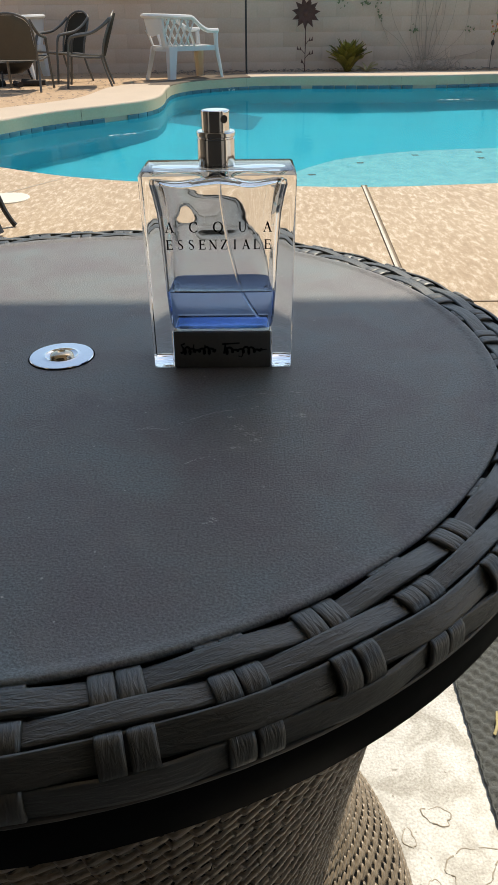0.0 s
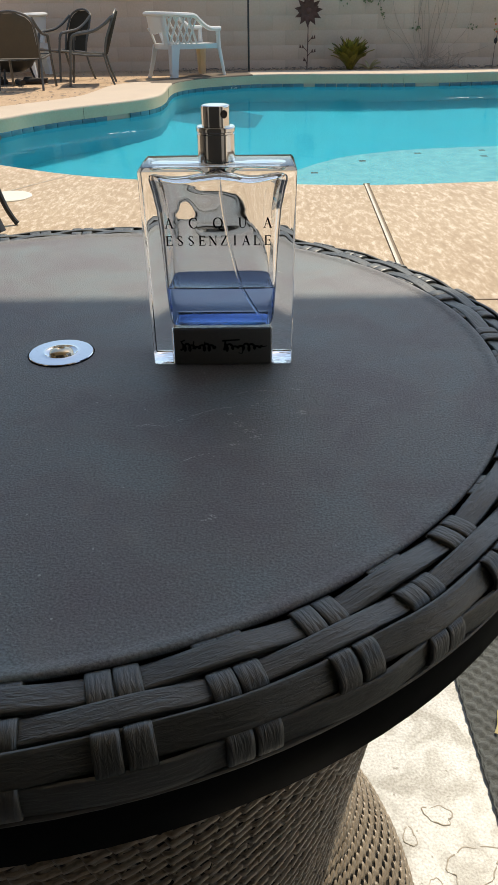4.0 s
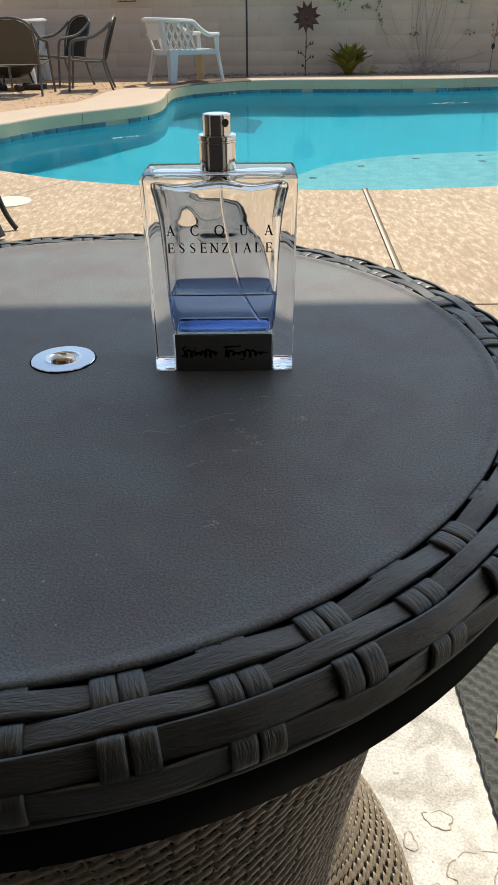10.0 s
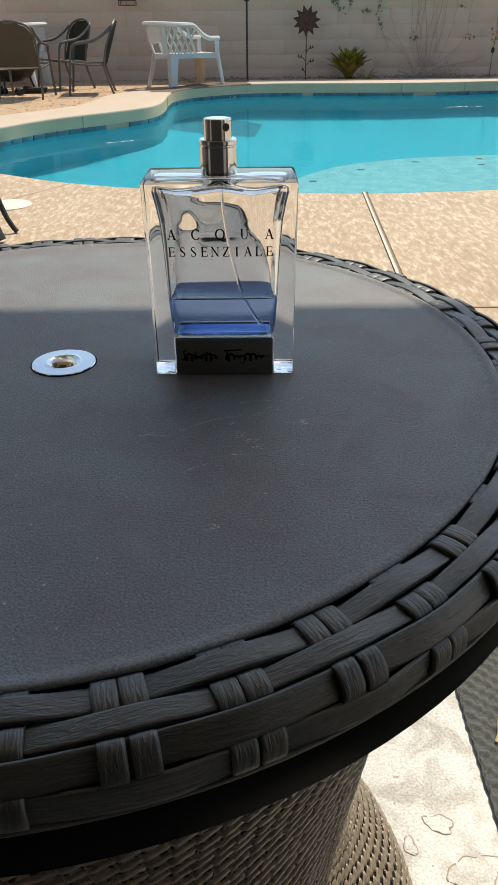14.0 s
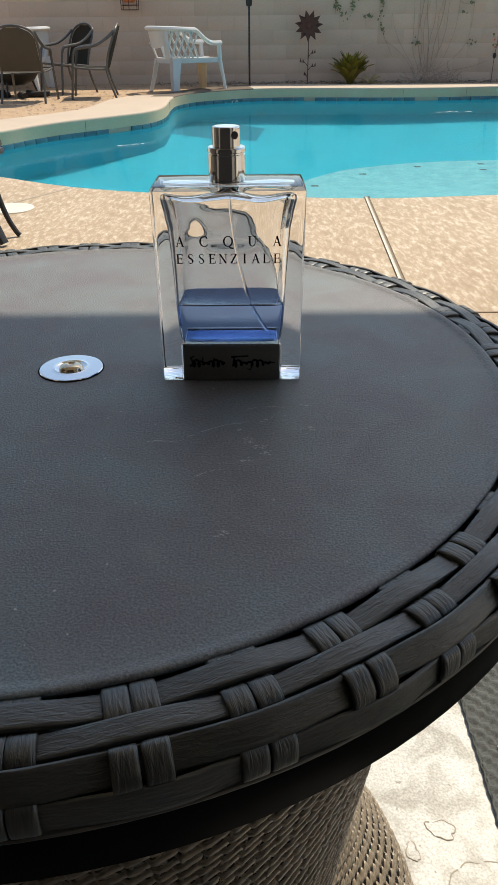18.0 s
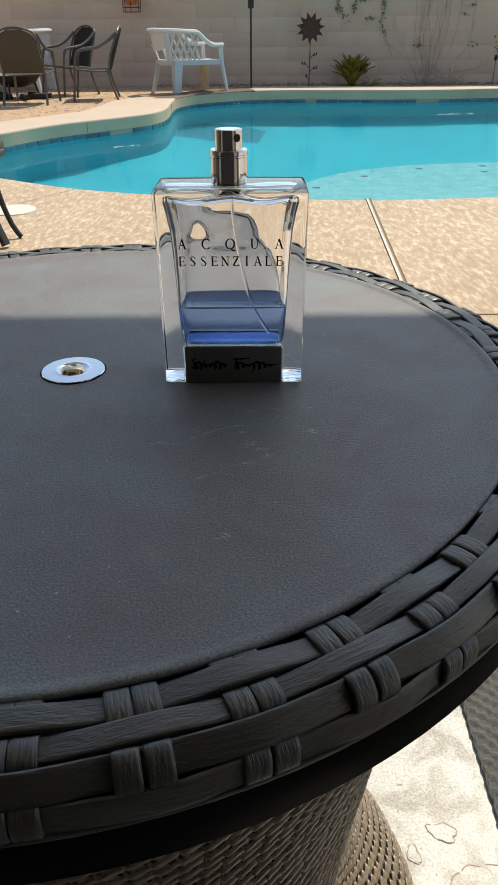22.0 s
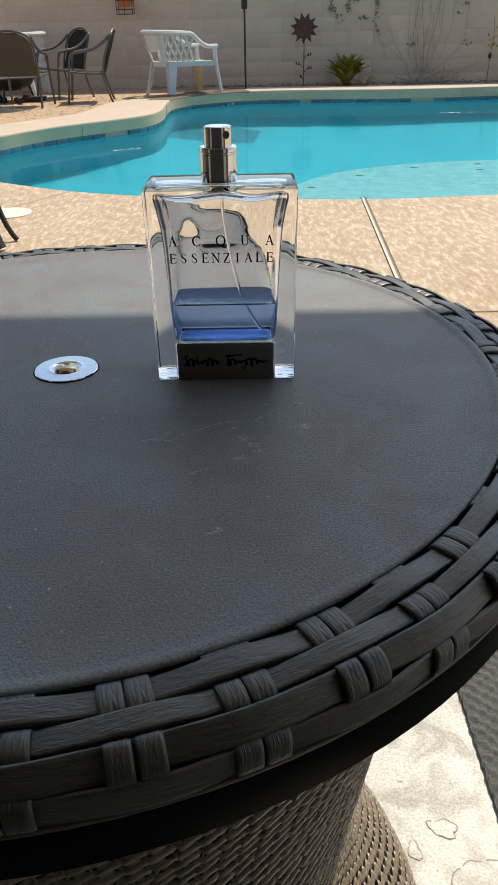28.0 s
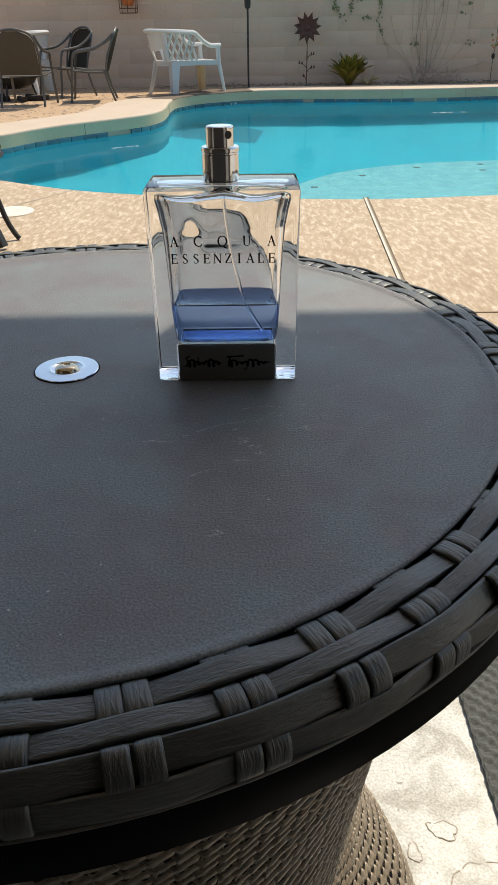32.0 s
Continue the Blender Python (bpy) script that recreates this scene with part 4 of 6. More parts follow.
f0 = gl.faces.new([gl.verts.new((x, -D / 2, z)) for x, z in outline])
ex = bmesh.ops.extrude_face_region(gl, geom=[f0])
bmesh.ops.translate(gl, verts=[v for v in ex["geom"] if isinstance(v, bmesh.types.BMVert)], vec=(0, D, 0))
bmesh.ops.recalc_face_normals(gl, faces=gl.faces)
bmesh.ops.bevel(gl, geom=[e_ for e_ in gl.edges if min(v.co.z for v in e_.verts) > H - 0.0001], offset=0.0026, segments=5, affect="EDGES", profile=0.5)
bmesh.ops.bevel(gl, geom=[e_ for e_ in gl.edges if len(e_.link_faces) == 2 and e_.calc_face_angle(0) > 1.0], offset=0.0012, segments=3, affect="EDGES", profile=0.5)
bmesh.ops.recalc_face_normals(gl, faces=gl.faces)
bmesh.ops.triangulate(gl, faces=[f for f in gl.faces if len(f.verts) > 4])
# the block widens a little towards its shoulders
for v in gl.verts:
    v.co.x *= 0.990 + 0.030 * v.co.z / H
outer_faces = len(gl.faces)
# the dry wall of the hollow, from the liquid's edge up; it faces the hollow
steps_ = [LEVEL + (0.0964 - LEVEL) * i / 52 for i in range(53)] + [h[0] for h in HOLLOW if h[0] > 0.0965]
dry = [[gl.verts.new(c) for c in hollow_ring(z)] for z in steps_]
for ra, rb in zip(dry, dry[1:]):
    for i in range(AROUND):
        gl.faces.new((rb[i], rb[(i + 1) % AROUND], ra[(i + 1) % AROUND], ra[i]))
gl.faces.new(dry[-1][::-1])
me = bpy.data.meshes.new("glass")
gl.to_mesh(me)
gl.free()
me.materials.append(M_GLASS)
me.materials.append(M_CAST)
me.materials.append(M_DIM_GLASS)
me.materials.append(M_FOOT)
for f in me.polygons:
    f.material_index = 1 if f.index >= outer_faces else 3 if f.normal.z < -0.5 and f.center.z < 0.002 else 2 if f.normal.z < -0.5 and abs(f.center.x) < PW and f.center.z > 0.015 else 0
me.shade_smooth()
me.set_sharp_from_angle(angle=radians(50))
glass = part("glass", me, None, bottle, "thick clear glass block with a rounded hollow")
glass.visible_shadow = False

# the liquid meets the glass below its level, and the air with its slightly raised edge
liq = bmesh.new()
wet = [[liq.verts.new(c) for c in hollow_ring(z)] for z in (0.0228, 0.0231, 0.0238, 0.0258, 0.0300, 0.034, 0.039, LEVEL)]
liq.faces.new(wet[0][::-1])
for ra, rb in zip(wet, wet[1:]):
    for i in range(AROUND):
        liq.faces.new((ra[i], ra[(i + 1) % AROUND], rb[(i + 1) % AROUND], rb[i]))
walls_ = len(liq.faces)
a_, b_, p = hollow_at(LEVEL)
for inset, drop in ((0.0004, 0.0004), (0.0011, 0.0007)):
    wet.append([liq.verts.new((x * 1.0024, y, z)) for x, y, z in ring_xy(a_ - inset, b_ - inset, p, LEVEL - drop, AROUND)])
    for i in range(AROUND):
        liq.faces.new((wet[-2][i], wet[-2][(i + 1) % AROUND], wet[-1][(i + 1) % AROUND], wet[-1][i]))
liq.faces.new(wet[-1])
me = bpy.data.meshes.new("liquid")
liq.to_mesh(me)
liq.free()
me.materials.append(M_WET)
me.materials.append(M_LIQUID)
for f in me.polygons:
    f.material_index = 1 if f.index >= walls_ else 0
me.shade_smooth()
me.set_sharp_from_angle(angle=radians(50))
part("liquid", me, None, bottle, "blue liquid").visible_shadow = False
part("dip_tube", tube(bmesh.new(), smooth_line([(0.0, 0.0, 0.101), (0.0008, -0.001, 0.088), (0.0033, -0.003, 0.070), (0.0066, -0.003, 0.055), (0.0098, -0.003, 0.0445), (0.0150, -0.003, 0.035), (0.0205, -0.002, 0.0262)], 8), 0.0009, 10), M_TUBE, bottle, "thin clear plastic dip tube")
part("plate", box(bmesh.new(), -PW, PW, -D / 2 - 0.0002, D / 2 - 0.001, 0.0002, PH + 0.0002, 0.0006), M_PLATE, bottle, "black metal plate at the foot")
NECK = Matrix.Translation((-0.0007, 0, 0))
part("collar", lathe(bmesh.new(), [(0.0005, H - 0.001), (0.0093, H - 0.001), (0.0096, H + 0.0005), (0.0096, H + 0.0009), (0.0096, 0.1199), (0.0096, 0.1203), (0.0092, 0.1206), (0.0092, 0.1213), (0.0099, 0.1217), (0.0099, 0.1219), (0.0099, 0.1230), (0.0099, 0.1233),
                                   (0.0094, 0.1239), (0.0005, 0.1239)], 64, m=NECK), M_CAP, bottle, "polished silver collar")
noz = part("nozzle", lathe(bmesh.new(), [(0.0005, 0.1235), (0.0072, 0.1235), (0.0072, 0.1242), (0.0072, 0.1324), (0.0072, 0.1328), (0.0070, 0.1334), (0.0064, 0.1337), (0.0060, 0.1337), (0.0005, 0.1337)], 64, m=NECK), M_CAP, bottle, "polished silver spray head")
hm = NECK @ Matrix.Translation((0, 0, 0.1298)) @ Matrix.Rotation(radians(38), 4, "Z") @ Matrix.Rotation(radians(90), 4, "X")
part("spray_hole", lathe(bmesh.new(), [(0.0003, 0.0066), (0.0019, 0.0066), (0.0019, 0.0075), (0.0003, 0.0074)], 24, m=hm), M_DARK_BROWN, noz, "small dark spray hole")


# serif capitals drawn in a box one high: strokes as (x, y, width) runs
THICK, THIN = 0.165, 0.075


def arc(cx, cy, rx, ry, a0, a1, w0, w1, n=14):
    out = []
    for i in range(n + 1):
        a_ = radians(a0 + (a1 - a0) * i / n)
        side = abs(math.cos(a_))
        out.append((cx + rx * math.cos(a_), cy + ry * math.sin(a_), w0 + (w1 - w0) * side))
    return out


def bar(x0, y0, x1, y1, w):
    return [(x0, y0, w), (x1, y1, w)]


def stem(x):
    return [bar(x, 0, x, 1, THICK), bar(x - 0.13, 0.02, x + 0.13, 0.02, THIN), bar(x - 0.13, 0.98, x + 0.13, 0.98, THIN)]


E_ = stem(0.14) + [bar(0.14, 0.98, 0.62, 0.98, THIN), bar(0.60, 0.80, 0.62, 0.98, THIN), bar(0.14, 0.52, 0.52, 0.52, THIN), bar(0.52, 0.42, 0.52, 0.62, THIN),
                   bar(0.14, 0.02, 0.66, 0.02, THIN), bar(0.66, 0.22, 0.64, 0.02, THIN)]
GLYPHS = {
    "A": (0.80, [bar(0.10, 0, 0.41, 1, THIN), bar(0.39, 1, 0.72, 0, THICK), bar(0.20, 0.36, 0.60, 0.36, THIN), bar(0.0, 0.02, 0.22, 0.02, THIN), bar(0.58, 0.02, 0.86, 0.02, THIN)]),
    "C": (0.84, [arc(0.46, 0.5, 0.42, 0.50, 50, 310, THIN, THICK, 26), bar(0.73, 0.72, 0.73, 0.95, THIN), bar(0.75, 0.08, 0.75, 0.22, THIN)]),
    "Q": (0.96, [arc(0.46, 0.5, 0.42, 0.50, 0, 360, THIN, THICK, 32), [(0.48, 0.03, THIN), (0.70, -0.16, THICK), (1.02, -0.22, THIN)]]),
    "U": (0.84, [bar(0.14, 0.30, 0.14, 1, THICK), [(0.14, 0.30, THICK), (0.20, 0.10, 0.10), (0.40, 0.0, THIN), (0.60, 0.08, THIN), (0.68, 0.30, THIN)], bar(0.68, 0.30, 0.68, 1, THIN),
                 bar(0.0, 0.98, 0.28, 0.98, THIN), bar(0.54, 0.98, 0.82, 0.98, THIN)]),
    "E": (0.68, E_),
    "S": (0.56, [[(0.48, 0.78, THIN), (0.44, 0.94, THIN), (0.28, 1.0, THIN), (0.11, 0.92, 0.09), (0.08, 0.74, THICK), (0.20, 0.58, THICK), (0.40, 0.44, THICK), (0.50, 0.27, THICK),
                  (0.44, 0.07, 0.09), (0.26, 0.0, THIN), (0.10, 0.06, THIN), (0.05, 0.24, THIN)]]),
    "N": (0.92, [bar(0.14, 0, 0.14, 1, THIN), bar(0.14, 0.98, 0.76, 0.02, THICK), bar(0.76, 0, 0.76, 1, THIN), bar(0.0, 0.98, 0.16, 0.98, THIN), bar(0.0, 0.02, 0.28, 0.02, THIN), bar(0.62, 0.98, 0.90, 0.98, THIN)]),
    "Z": (0.74, [bar(0.08, 0.98, 0.66, 0.98, THIN), bar(0.62, 0.98, 0.08, 0.02, THICK), bar(0.08, 0.02, 0.68, 0.02, THIN), bar(0.08, 0.80, 0.10, 0.98, THIN), bar(0.68, 0.20, 0.66, 0.02, THIN)]),
    "I": (0.30, stem(0.15)),
    "L": (0.66, stem(0.14) + [bar(0.14, 0.02, 0.64, 0.02, THIN), bar(0.64, 0.24, 0.62, 0.02, THIN)]),
}


def strokes(bm, runs, size, x0, z0, y, slant=0.0):
    """Flat printed strokes; each a run of points with its width."""
    for run_ in runs:
        left, right = [], []
        for i, (x, z, w) in enumerate(run_):
            ax, az, _ = run_[max(i - 1, 0)]
            bx_, bz_, _ = run_[min(i + 1, len(run_) - 1)]
            d = Vector((bx_ - ax, bz_ - az)).normalized()
            nx_, nz_ = -d.y * w / 2, d.x * w / 2
            left.append(bm.verts.new((x0 + (x + nx_ + slant * z) * size, y, z0 + (z + nz_) * size)))
            right.append(bm.verts.new((x0 + (x - nx_ + slant * z) * size, y, z0 + (z - nz_) * size)))
        for i in range(len(run_) - 1):
            bm.faces.new((left[i], right[i], right[i + 1], left[i + 1]))


def words(text, size, x0, x1, z):
    """Letters spread evenly from x0 to x1 on the bottle's front."""
    for i, ch in enumerate(text):
        wide, runs = GLYPHS[ch]
        bm = bmesh.new()
        strokes(bm, runs, size, x0 + (x1 - x0) * i / (len(text) - 1) - wide * size / 2, z, -D / 2 - 0.00012)
        part("letter", bm, M_INK, bottle, "", 0)


words("ACQUA", 0.0052, -0.0257, 0.0252, 0.0772)
words("ESSENZIALE", 0.0050, -0.0260, 0.0254, 0.0682)
# the maker's mark on the plate: plain looping strokes
for k, (xa, xb) in enumerate(((-0.0225, -0.0035), (0.0010, 0.0225))):
    bm = bmesh.new()
    run_ = []
    for i in range(121):
        t = i / 120
        ph = t * 44
        run_.append((xa + (xb - xa) * t + 0.0011 * math.sin(ph), 0.0106 + 0.00140 * math.cos(ph) * (1 + 0.7 * math.sin(t * 11 + k)), 0.00100 + 0.00034 * math.sin(ph + 1)))
    strokes(bm, [run_], 1.0, 0, 0, -D / 2 - 0.00035)
    tall = [[(xa - 0.0012, 0.0092, 0.0013), (xa + 0.0004, 0.0098, 0.0013), (xa + 0.0006, 0.0122, 0.0011), (xa - 0.0006, 0.0142, 0.0011), (xa + 0.0016, 0.0152, 0.0008)]]
    if k:
        tall = [[(xa, 0.0088, 0.0013), (xa + 0.0008, 0.0148, 0.0008)], [(xa - 0.0010, 0.0146, 0.0011), (xa + 0.0088, 0.0152, 0.0008)], [(xa + 0.0110, 0.0100, 0.0006), (xa + 0.0098, 0.0066, 0.0006), (xa + 0.0080, 0.0074, 0.0006)],
                [(xb - 0.0006, 0.0108, 0.0006), (xb + 0.0026, 0.0114, 0.0005)]]
    else:
        tall += [[(xa + 0.0058, 0.0096, 0.0006), (xa + 0.0066, 0.0146, 0.0006)], [(xa + 0.0122, 0.0096, 0.0006), (xa + 0.0128, 0.0142, 0.0006)]]
    strokes(bm, tall, 1.0, 0, 0, -D / 2 - 0.00035)
    part("maker_mark", bm, M_INK, bottle, "glossy black looping strokes", 0)

# ---- rug, straw and worn patches on the patio ----
RUG_X = 0.305
rug = thing("outdoor_rug", "dark grey woven outdoor rug on the patio concrete", "rug")
rb = bmesh.new()
box(rb, RUG_X + 0.002, 1.75, -0.6, 1.25, 0.0065, 0.0095, 0.001)
part("backing", rb, M_RUG, rug)
STEP = 0.0032
nx, ny = int(0.42 / STEP), int(0.95 / STEP)
rv, rf = [], []
for j in range(ny):
    for i in range(nx):
        x, y = RUG_X + 0.004 + i * STEP, 0.25 + j * STEP
        wx, wy = x + 0.0035 * noise.noise((x * 40, y * 40, 1)), y + 0.0035 * noise.noise((x * 40, y * 40, 7))
        h = math.sin(wx * 2 * math.pi / 0.0250) * math.sin(wy * 2 * math.pi / 0.0225)
        rv.append((x, y, 0.0114 + 0.0028 * max(min(h * 1.6, 1), -1) + 0.0012 * noise.noise((x * 150, y * 150, 3)) + 0.0008 * noise.noise((x * 380, y * 380, 9))))
        if i < nx - 1 and j < ny - 1:
            k = j * nx + i
            rf.append((k, k + 1, k + nx + 1, k + nx))
rme = bpy.data.meshes.new("woven_face")
rme.from_pydata(rv, [], rf)
rme.materials.append(M_RUG)
rme.shade_smooth()
part("woven_face", rme, None, rug, "waffle-woven face")
eb = bmesh.new()
line = [(RUG_X + 0.003 + 0.0016 * noise.noise((i * 0.31, 2.0, 5.0)) + 0.0010 * math.sin(i * 2.3), -0.6 + 1.85 * i / 260, 0.0112) for i in range(261)]
tube(eb, line, 0.0016, 6)
part("bound_edge", eb, M_RUG, rug)
straw = bmesh.new()
tube(straw, smooth_line([(0.338, 0.685, 0.0155), (0.345, 0.698, 0.018), (0.349, 0.712, 0.0165), (0.353, 0.725, 0.015)], 4), (0.0022, 0.0015), 6, 0.6)
tagged(new("dry_straw", mesh("dry_straw", straw, M_STRAW)), "bit of dry yellow straw lying on the rug", "straw")


def flake(cx, cy, rx, ry, turn, seed, high=0.0006):
    """A worn patch of sealer with a ragged outline, standing a little proud."""
    rnd_ = random.Random(seed)
    bm = bmesh.new()
    ph = [rnd_.uniform(0, 6.28) for _ in range(4)]
    ringlo, ringhi = [], []
    for i in range(40):
        t_ = 2 * math.pi * i / 40
        r_ = 1 + 0.10 * math.sin(2 * t_ + ph[0]) + 0.14 * math.sin(3 * t_ + ph[1]) + 0.08 * math.sin(5 * t_ + ph[2]) + 0.05 * math.sin(9 * t_ + ph[3])
        x_, y_ = r_ * rx * math.cos(t_), r_ * ry * math.sin(t_)
        c, s = math.cos(turn), math.sin(turn)
        ringlo.append(bm.verts.new((cx + c * x_ - s * y_, cy + s * x_ + c * y_, 0.005)))
        ringhi.append(bm.verts.new((cx + 0.96 * (c * x_ - s * y_), cy + 0.96 * (s * x_ + c * y_), 0.006 + high)))
    for i in range(40):
        j = (i + 1) % 40
        bm.faces.new((ringlo[i], ringlo[j], ringhi[j], ringhi[i]))
    mid = bm.verts.new((cx, cy, 0.006 + high))
    for i in range(40):
        bm.faces.new((ringhi[i], ringhi[(i + 1) % 40], mid))
    edge_line = [tuple(v.co) for v in ringhi] + [tuple(ringhi[0].co)]
    fl_ = new("sealer_flake", mesh("sealer_flake", bm, M_CONCRETE, 0))
    eb_ = bmesh.new()
    at = 0
    while at < 40:
        run = rnd_.randint(4, 11)
        tube(eb_, [(x_, y_, 0.0060 + high) for x_, y_, _ in edge_line[at:min(at + run, 40) + 1]], (rnd_.uniform(0.0005, 0.0012), rnd_.uniform(0.0003, 0.0010)), 5, 0.6)
        at += run + rnd_.randint(0, 2)
    part("edge", eb_, M_RIM, fl_, "darker broken edge")
    return tagged(fl_, "thin worn flake of sealer on the patio concrete", "flake", "flakes on the patio")


for i, (px_, py_, rx, ry, tu) in enumerate(((0.2335, 0.5715, 0.019, 0.012, -0.45), (0.192, 0.543, 0.007, 0.014, 0.25), (0.262, 0.506, 0.036, 0.024, 0.3), (0.212, 0.480, 0.009, 0.012, 0.5))):
    flake(px_, py_, rx, ry, tu, 20 + i)

# skimmer lid in the deck
lid = lathe(bmesh.new(), [(0.0005, 0.0), (0.125, 0.0), (0.125, 0.004), (0.119, 0.0075), (0.098, 0.0068), (0.0005, 0.0075)], 48, (-1.295, 4.14))
tagged(new("skimmer_lid", mesh("skimmer_lid", lid, M_LID)), "round ivory plastic skimmer lid set in the deck", "skimmer lid")


# water bubbling at the return inlet under the far coping
jet = thing("water_bubble", "small bubbling upwell of water at the pool inlet", "bubbling water", pose(-0.20, 11.50, WATER))
rnd = random.Random(17)
for k in range(14):
    bm = bmesh.new()
    bmesh.ops.create_icosphere(bm, subdivisions=1, radius=rnd.uniform(0.003, 0.009))
    bmesh.ops.translate(bm, verts=bm.verts, vec=(rnd.gauss(0, 0.045), rnd.uniform(-0.05, 0.03), rnd.uniform(0.0, 0.085) * rnd.random() + 0.004))
    part("droplet", bm, M_FOAM_GLINT, jet, "", 80)
# pale flecks drawn as glints of light, drifting by the far wall
foam = thing("glint_streak", "thin line of pale flecks made as sun glints on the pool", "foam", pose(2.62, 10.12, WATER))
for k in range(10):
    bm = bmesh.new()
    u = rnd.gauss(0, 0.17)
    cx, cy, s = u, 0.10 * u + rnd.gauss(0, 0.022), rnd.uniform(0.006, 0.022)
    lo_ = [bm.verts.new((cx + s * 2.6 * math.cos(a_) * rnd.uniform(0.7, 1.2), cy + s * 0.5 * math.sin(a_) * rnd.uniform(0.7, 1.2), 0.001)) for a_ in (0, 1, 2, 3, 4, 5.2)]
    hi_ = bm.verts.new((cx, cy, 0.004))
    for i in range(6):
        bm.faces.new((lo_[i], lo_[(i + 1) % 6], hi_))
    part("fleck", bm, M_FOAM_GLINT, foam)
# a second run of flecks for the sparkle near the left coping
glint = thing("glint_streak", "thin line of pale flecks made as sun glints on the pool", "foam", pose(-1.31, 7.55, WATER))
for k in range(13):
    bm = bmesh.new()
    u = 0.26 * rnd.random() ** 1.3
    cx, cy, s = u, 0.5 * u + rnd.gauss(0, 0.016), rnd.uniform(0.004, 0.012)
    lo_ = [bm.verts.new((cx + s * 2.2 * math.cos(a_) * rnd.uniform(0.7, 1.2), cy + s * 0.8 * math.sin(a_) * rnd.uniform(0.7, 1.2), 0.001)) for a_ in (0, 1, 2, 3, 4, 5.2)]
    hi_ = bm.verts.new((cx, cy, 0.004))
    for i in range(6):
        bm.faces.new((lo_[i], lo_[(i + 1) % 6], hi_))
    part("fleck", bm, M_FOAM_GLINT, glint)
# seams across the coping face
for x, y, turn in ((0.03, 11.68, -12), (-1.67, 8.255, 43), (2.2, 11.575, 0), (-0.97, 10.1, 88), (3.1, 11.61, 8)):
    setting("trim_seam", box(bmesh.new(), -0.0009, 0.0009, -0.003, 0.002, -0.126, -0.022, 0.0, pose(x, y, 0, 0, 0, turn)), M_GAP, "thin dark seam in the coping face", "seam")


# ---- chairs ----
def sling_chair(label, sling, place):
    """An arched tube-framed patio chair with a mesh sling; it faces +y."""
    ch = thing("sling_chair", label, "chair", place, "sling chairs round the fire pit")
    for s in (-1, 1):
        x = 0.27 * s
        part("front_leg", tube(bmesh.new(), smooth_line([(x * 1.04, 0.27, 0), (x * 1.02, 0.245, 0.18), (x, 0.225, 0.36), (x, 0.20, 0.52)], 5), 0.0155, 8), M_FRAME, ch)
        part("arm", tube(bmesh.new(), smooth_line([(x, 0.20, 0.51), (x * 1.02, 0.17, 0.575), (x * 1.03, 0.08, 0.595), (x * 1.02, -0.08, 0.62), (x * 0.99, -0.22, 0.69), (x * 0.95, -0.325, 0.775)], 6), 0.0175, 8), M_FRAME, ch)
        part("rear_leg", tube(bmesh.new(), smooth_line([(x * 0.96, -0.19, 0.36), (x * 0.98, -0.235, 0.18), (x * 1.02, -0.30, 0)], 5), 0.0145, 8), M_FRAME, ch)
        part("seat_rail", tube(bmesh.new(), [(x * 0.98, 0.235, 0.375), (x * 0.97, 0.0, 0.35), (x * 0.96, -0.20, 0.345)], 0.012, 8), M_FRAME, ch)
    arch = smooth_line([(-0.255, -0.20, 0.345), (-0.262, -0.235, 0.52), (-0.262, -0.300, 0.68), (-0.225, -0.345, 0.785), (-0.12, -0.368, 0.835), (0, -0.375, 0.85),
                        (0.12, -0.368, 0.835), (0.225, -0.345, 0.785), (0.262, -0.300, 0.68), (0.262, -0.235, 0.52), (0.255, -0.20, 0.345)], 6)
    part("back_frame", tube(bmesh.new(), arch, 0.014, 8), M_FRAME, ch)
    bk = bmesh.new()
    cols, rws = 13, 12
    grid = []
    for j in range(rws):
        t = j / (rws - 1)
        z = 0.355 + 0.475 * t
        half = 0.252 if z < 0.68 else 0.252 * math.sqrt(max(1 - ((z - 0.68) / 0.16) ** 2, 0.02))
        grid.append([(half * (2 * i / (cols - 1) - 1), -0.20 - 0.170 * t - 0.030 * (1 - (2 * i / (cols - 1) - 1) ** 2), z) for i in range(cols)])
    for off in (0.0, -0.004):
        vs = [[bk.verts.new((x, y + off, z)) for x, y, z in row] for row in grid]
        for j in range(rws - 1):
            for i in range(cols - 1):
                bk.faces.new((vs[j][i], vs[j][i + 1], vs[j + 1][i + 1], vs[j + 1][i]))
    part("back_sling", bk, sling, ch)
    st = bmesh.new()
    for off in (0.0, -0.004):
        vs = [[st.verts.new((0.258 * (2 * i / 8 - 1), 0.235 - 0.44 * j / 8, 0.372 - 0.03 * j / 8 - 0.022 * math.sin(math.pi * j / 8) * (1 - (i / 4 - 1) ** 2) + off)) for i in range(9)] for j in range(9)]
        for j in range(8):
            for i in range(8):
                st.faces.new((vs[j][i], vs[j][i + 1], vs[j + 1][i + 1], vs[j + 1][i]))
    part("seat_sling", st, sling, ch)
    part("front_bar", tube(bmesh.new(), [(-0.262, 0.235, 0.375), (0.262, 0.235, 0.375)], 0.012, 8), M_FRAME, ch)
    return ch


GZ = -0.03
sling_chair("arched tube-frame patio chair with brown mesh sling, facing the wall", M_SLING, pose(-2.765, 10.42, GZ, 0, 0, -3))
sling_chair("arched tube-frame patio chair with dark mesh sling, beside the fire pit", M_SLING2, pose(-2.03, 10.86, GZ, 0, 0, 97))
sling_chair("arched tube-frame patio chair with black mesh sling, near the wall", M_SLING2, pose(-2.53, 11.60, GZ, 0, 0, 134))


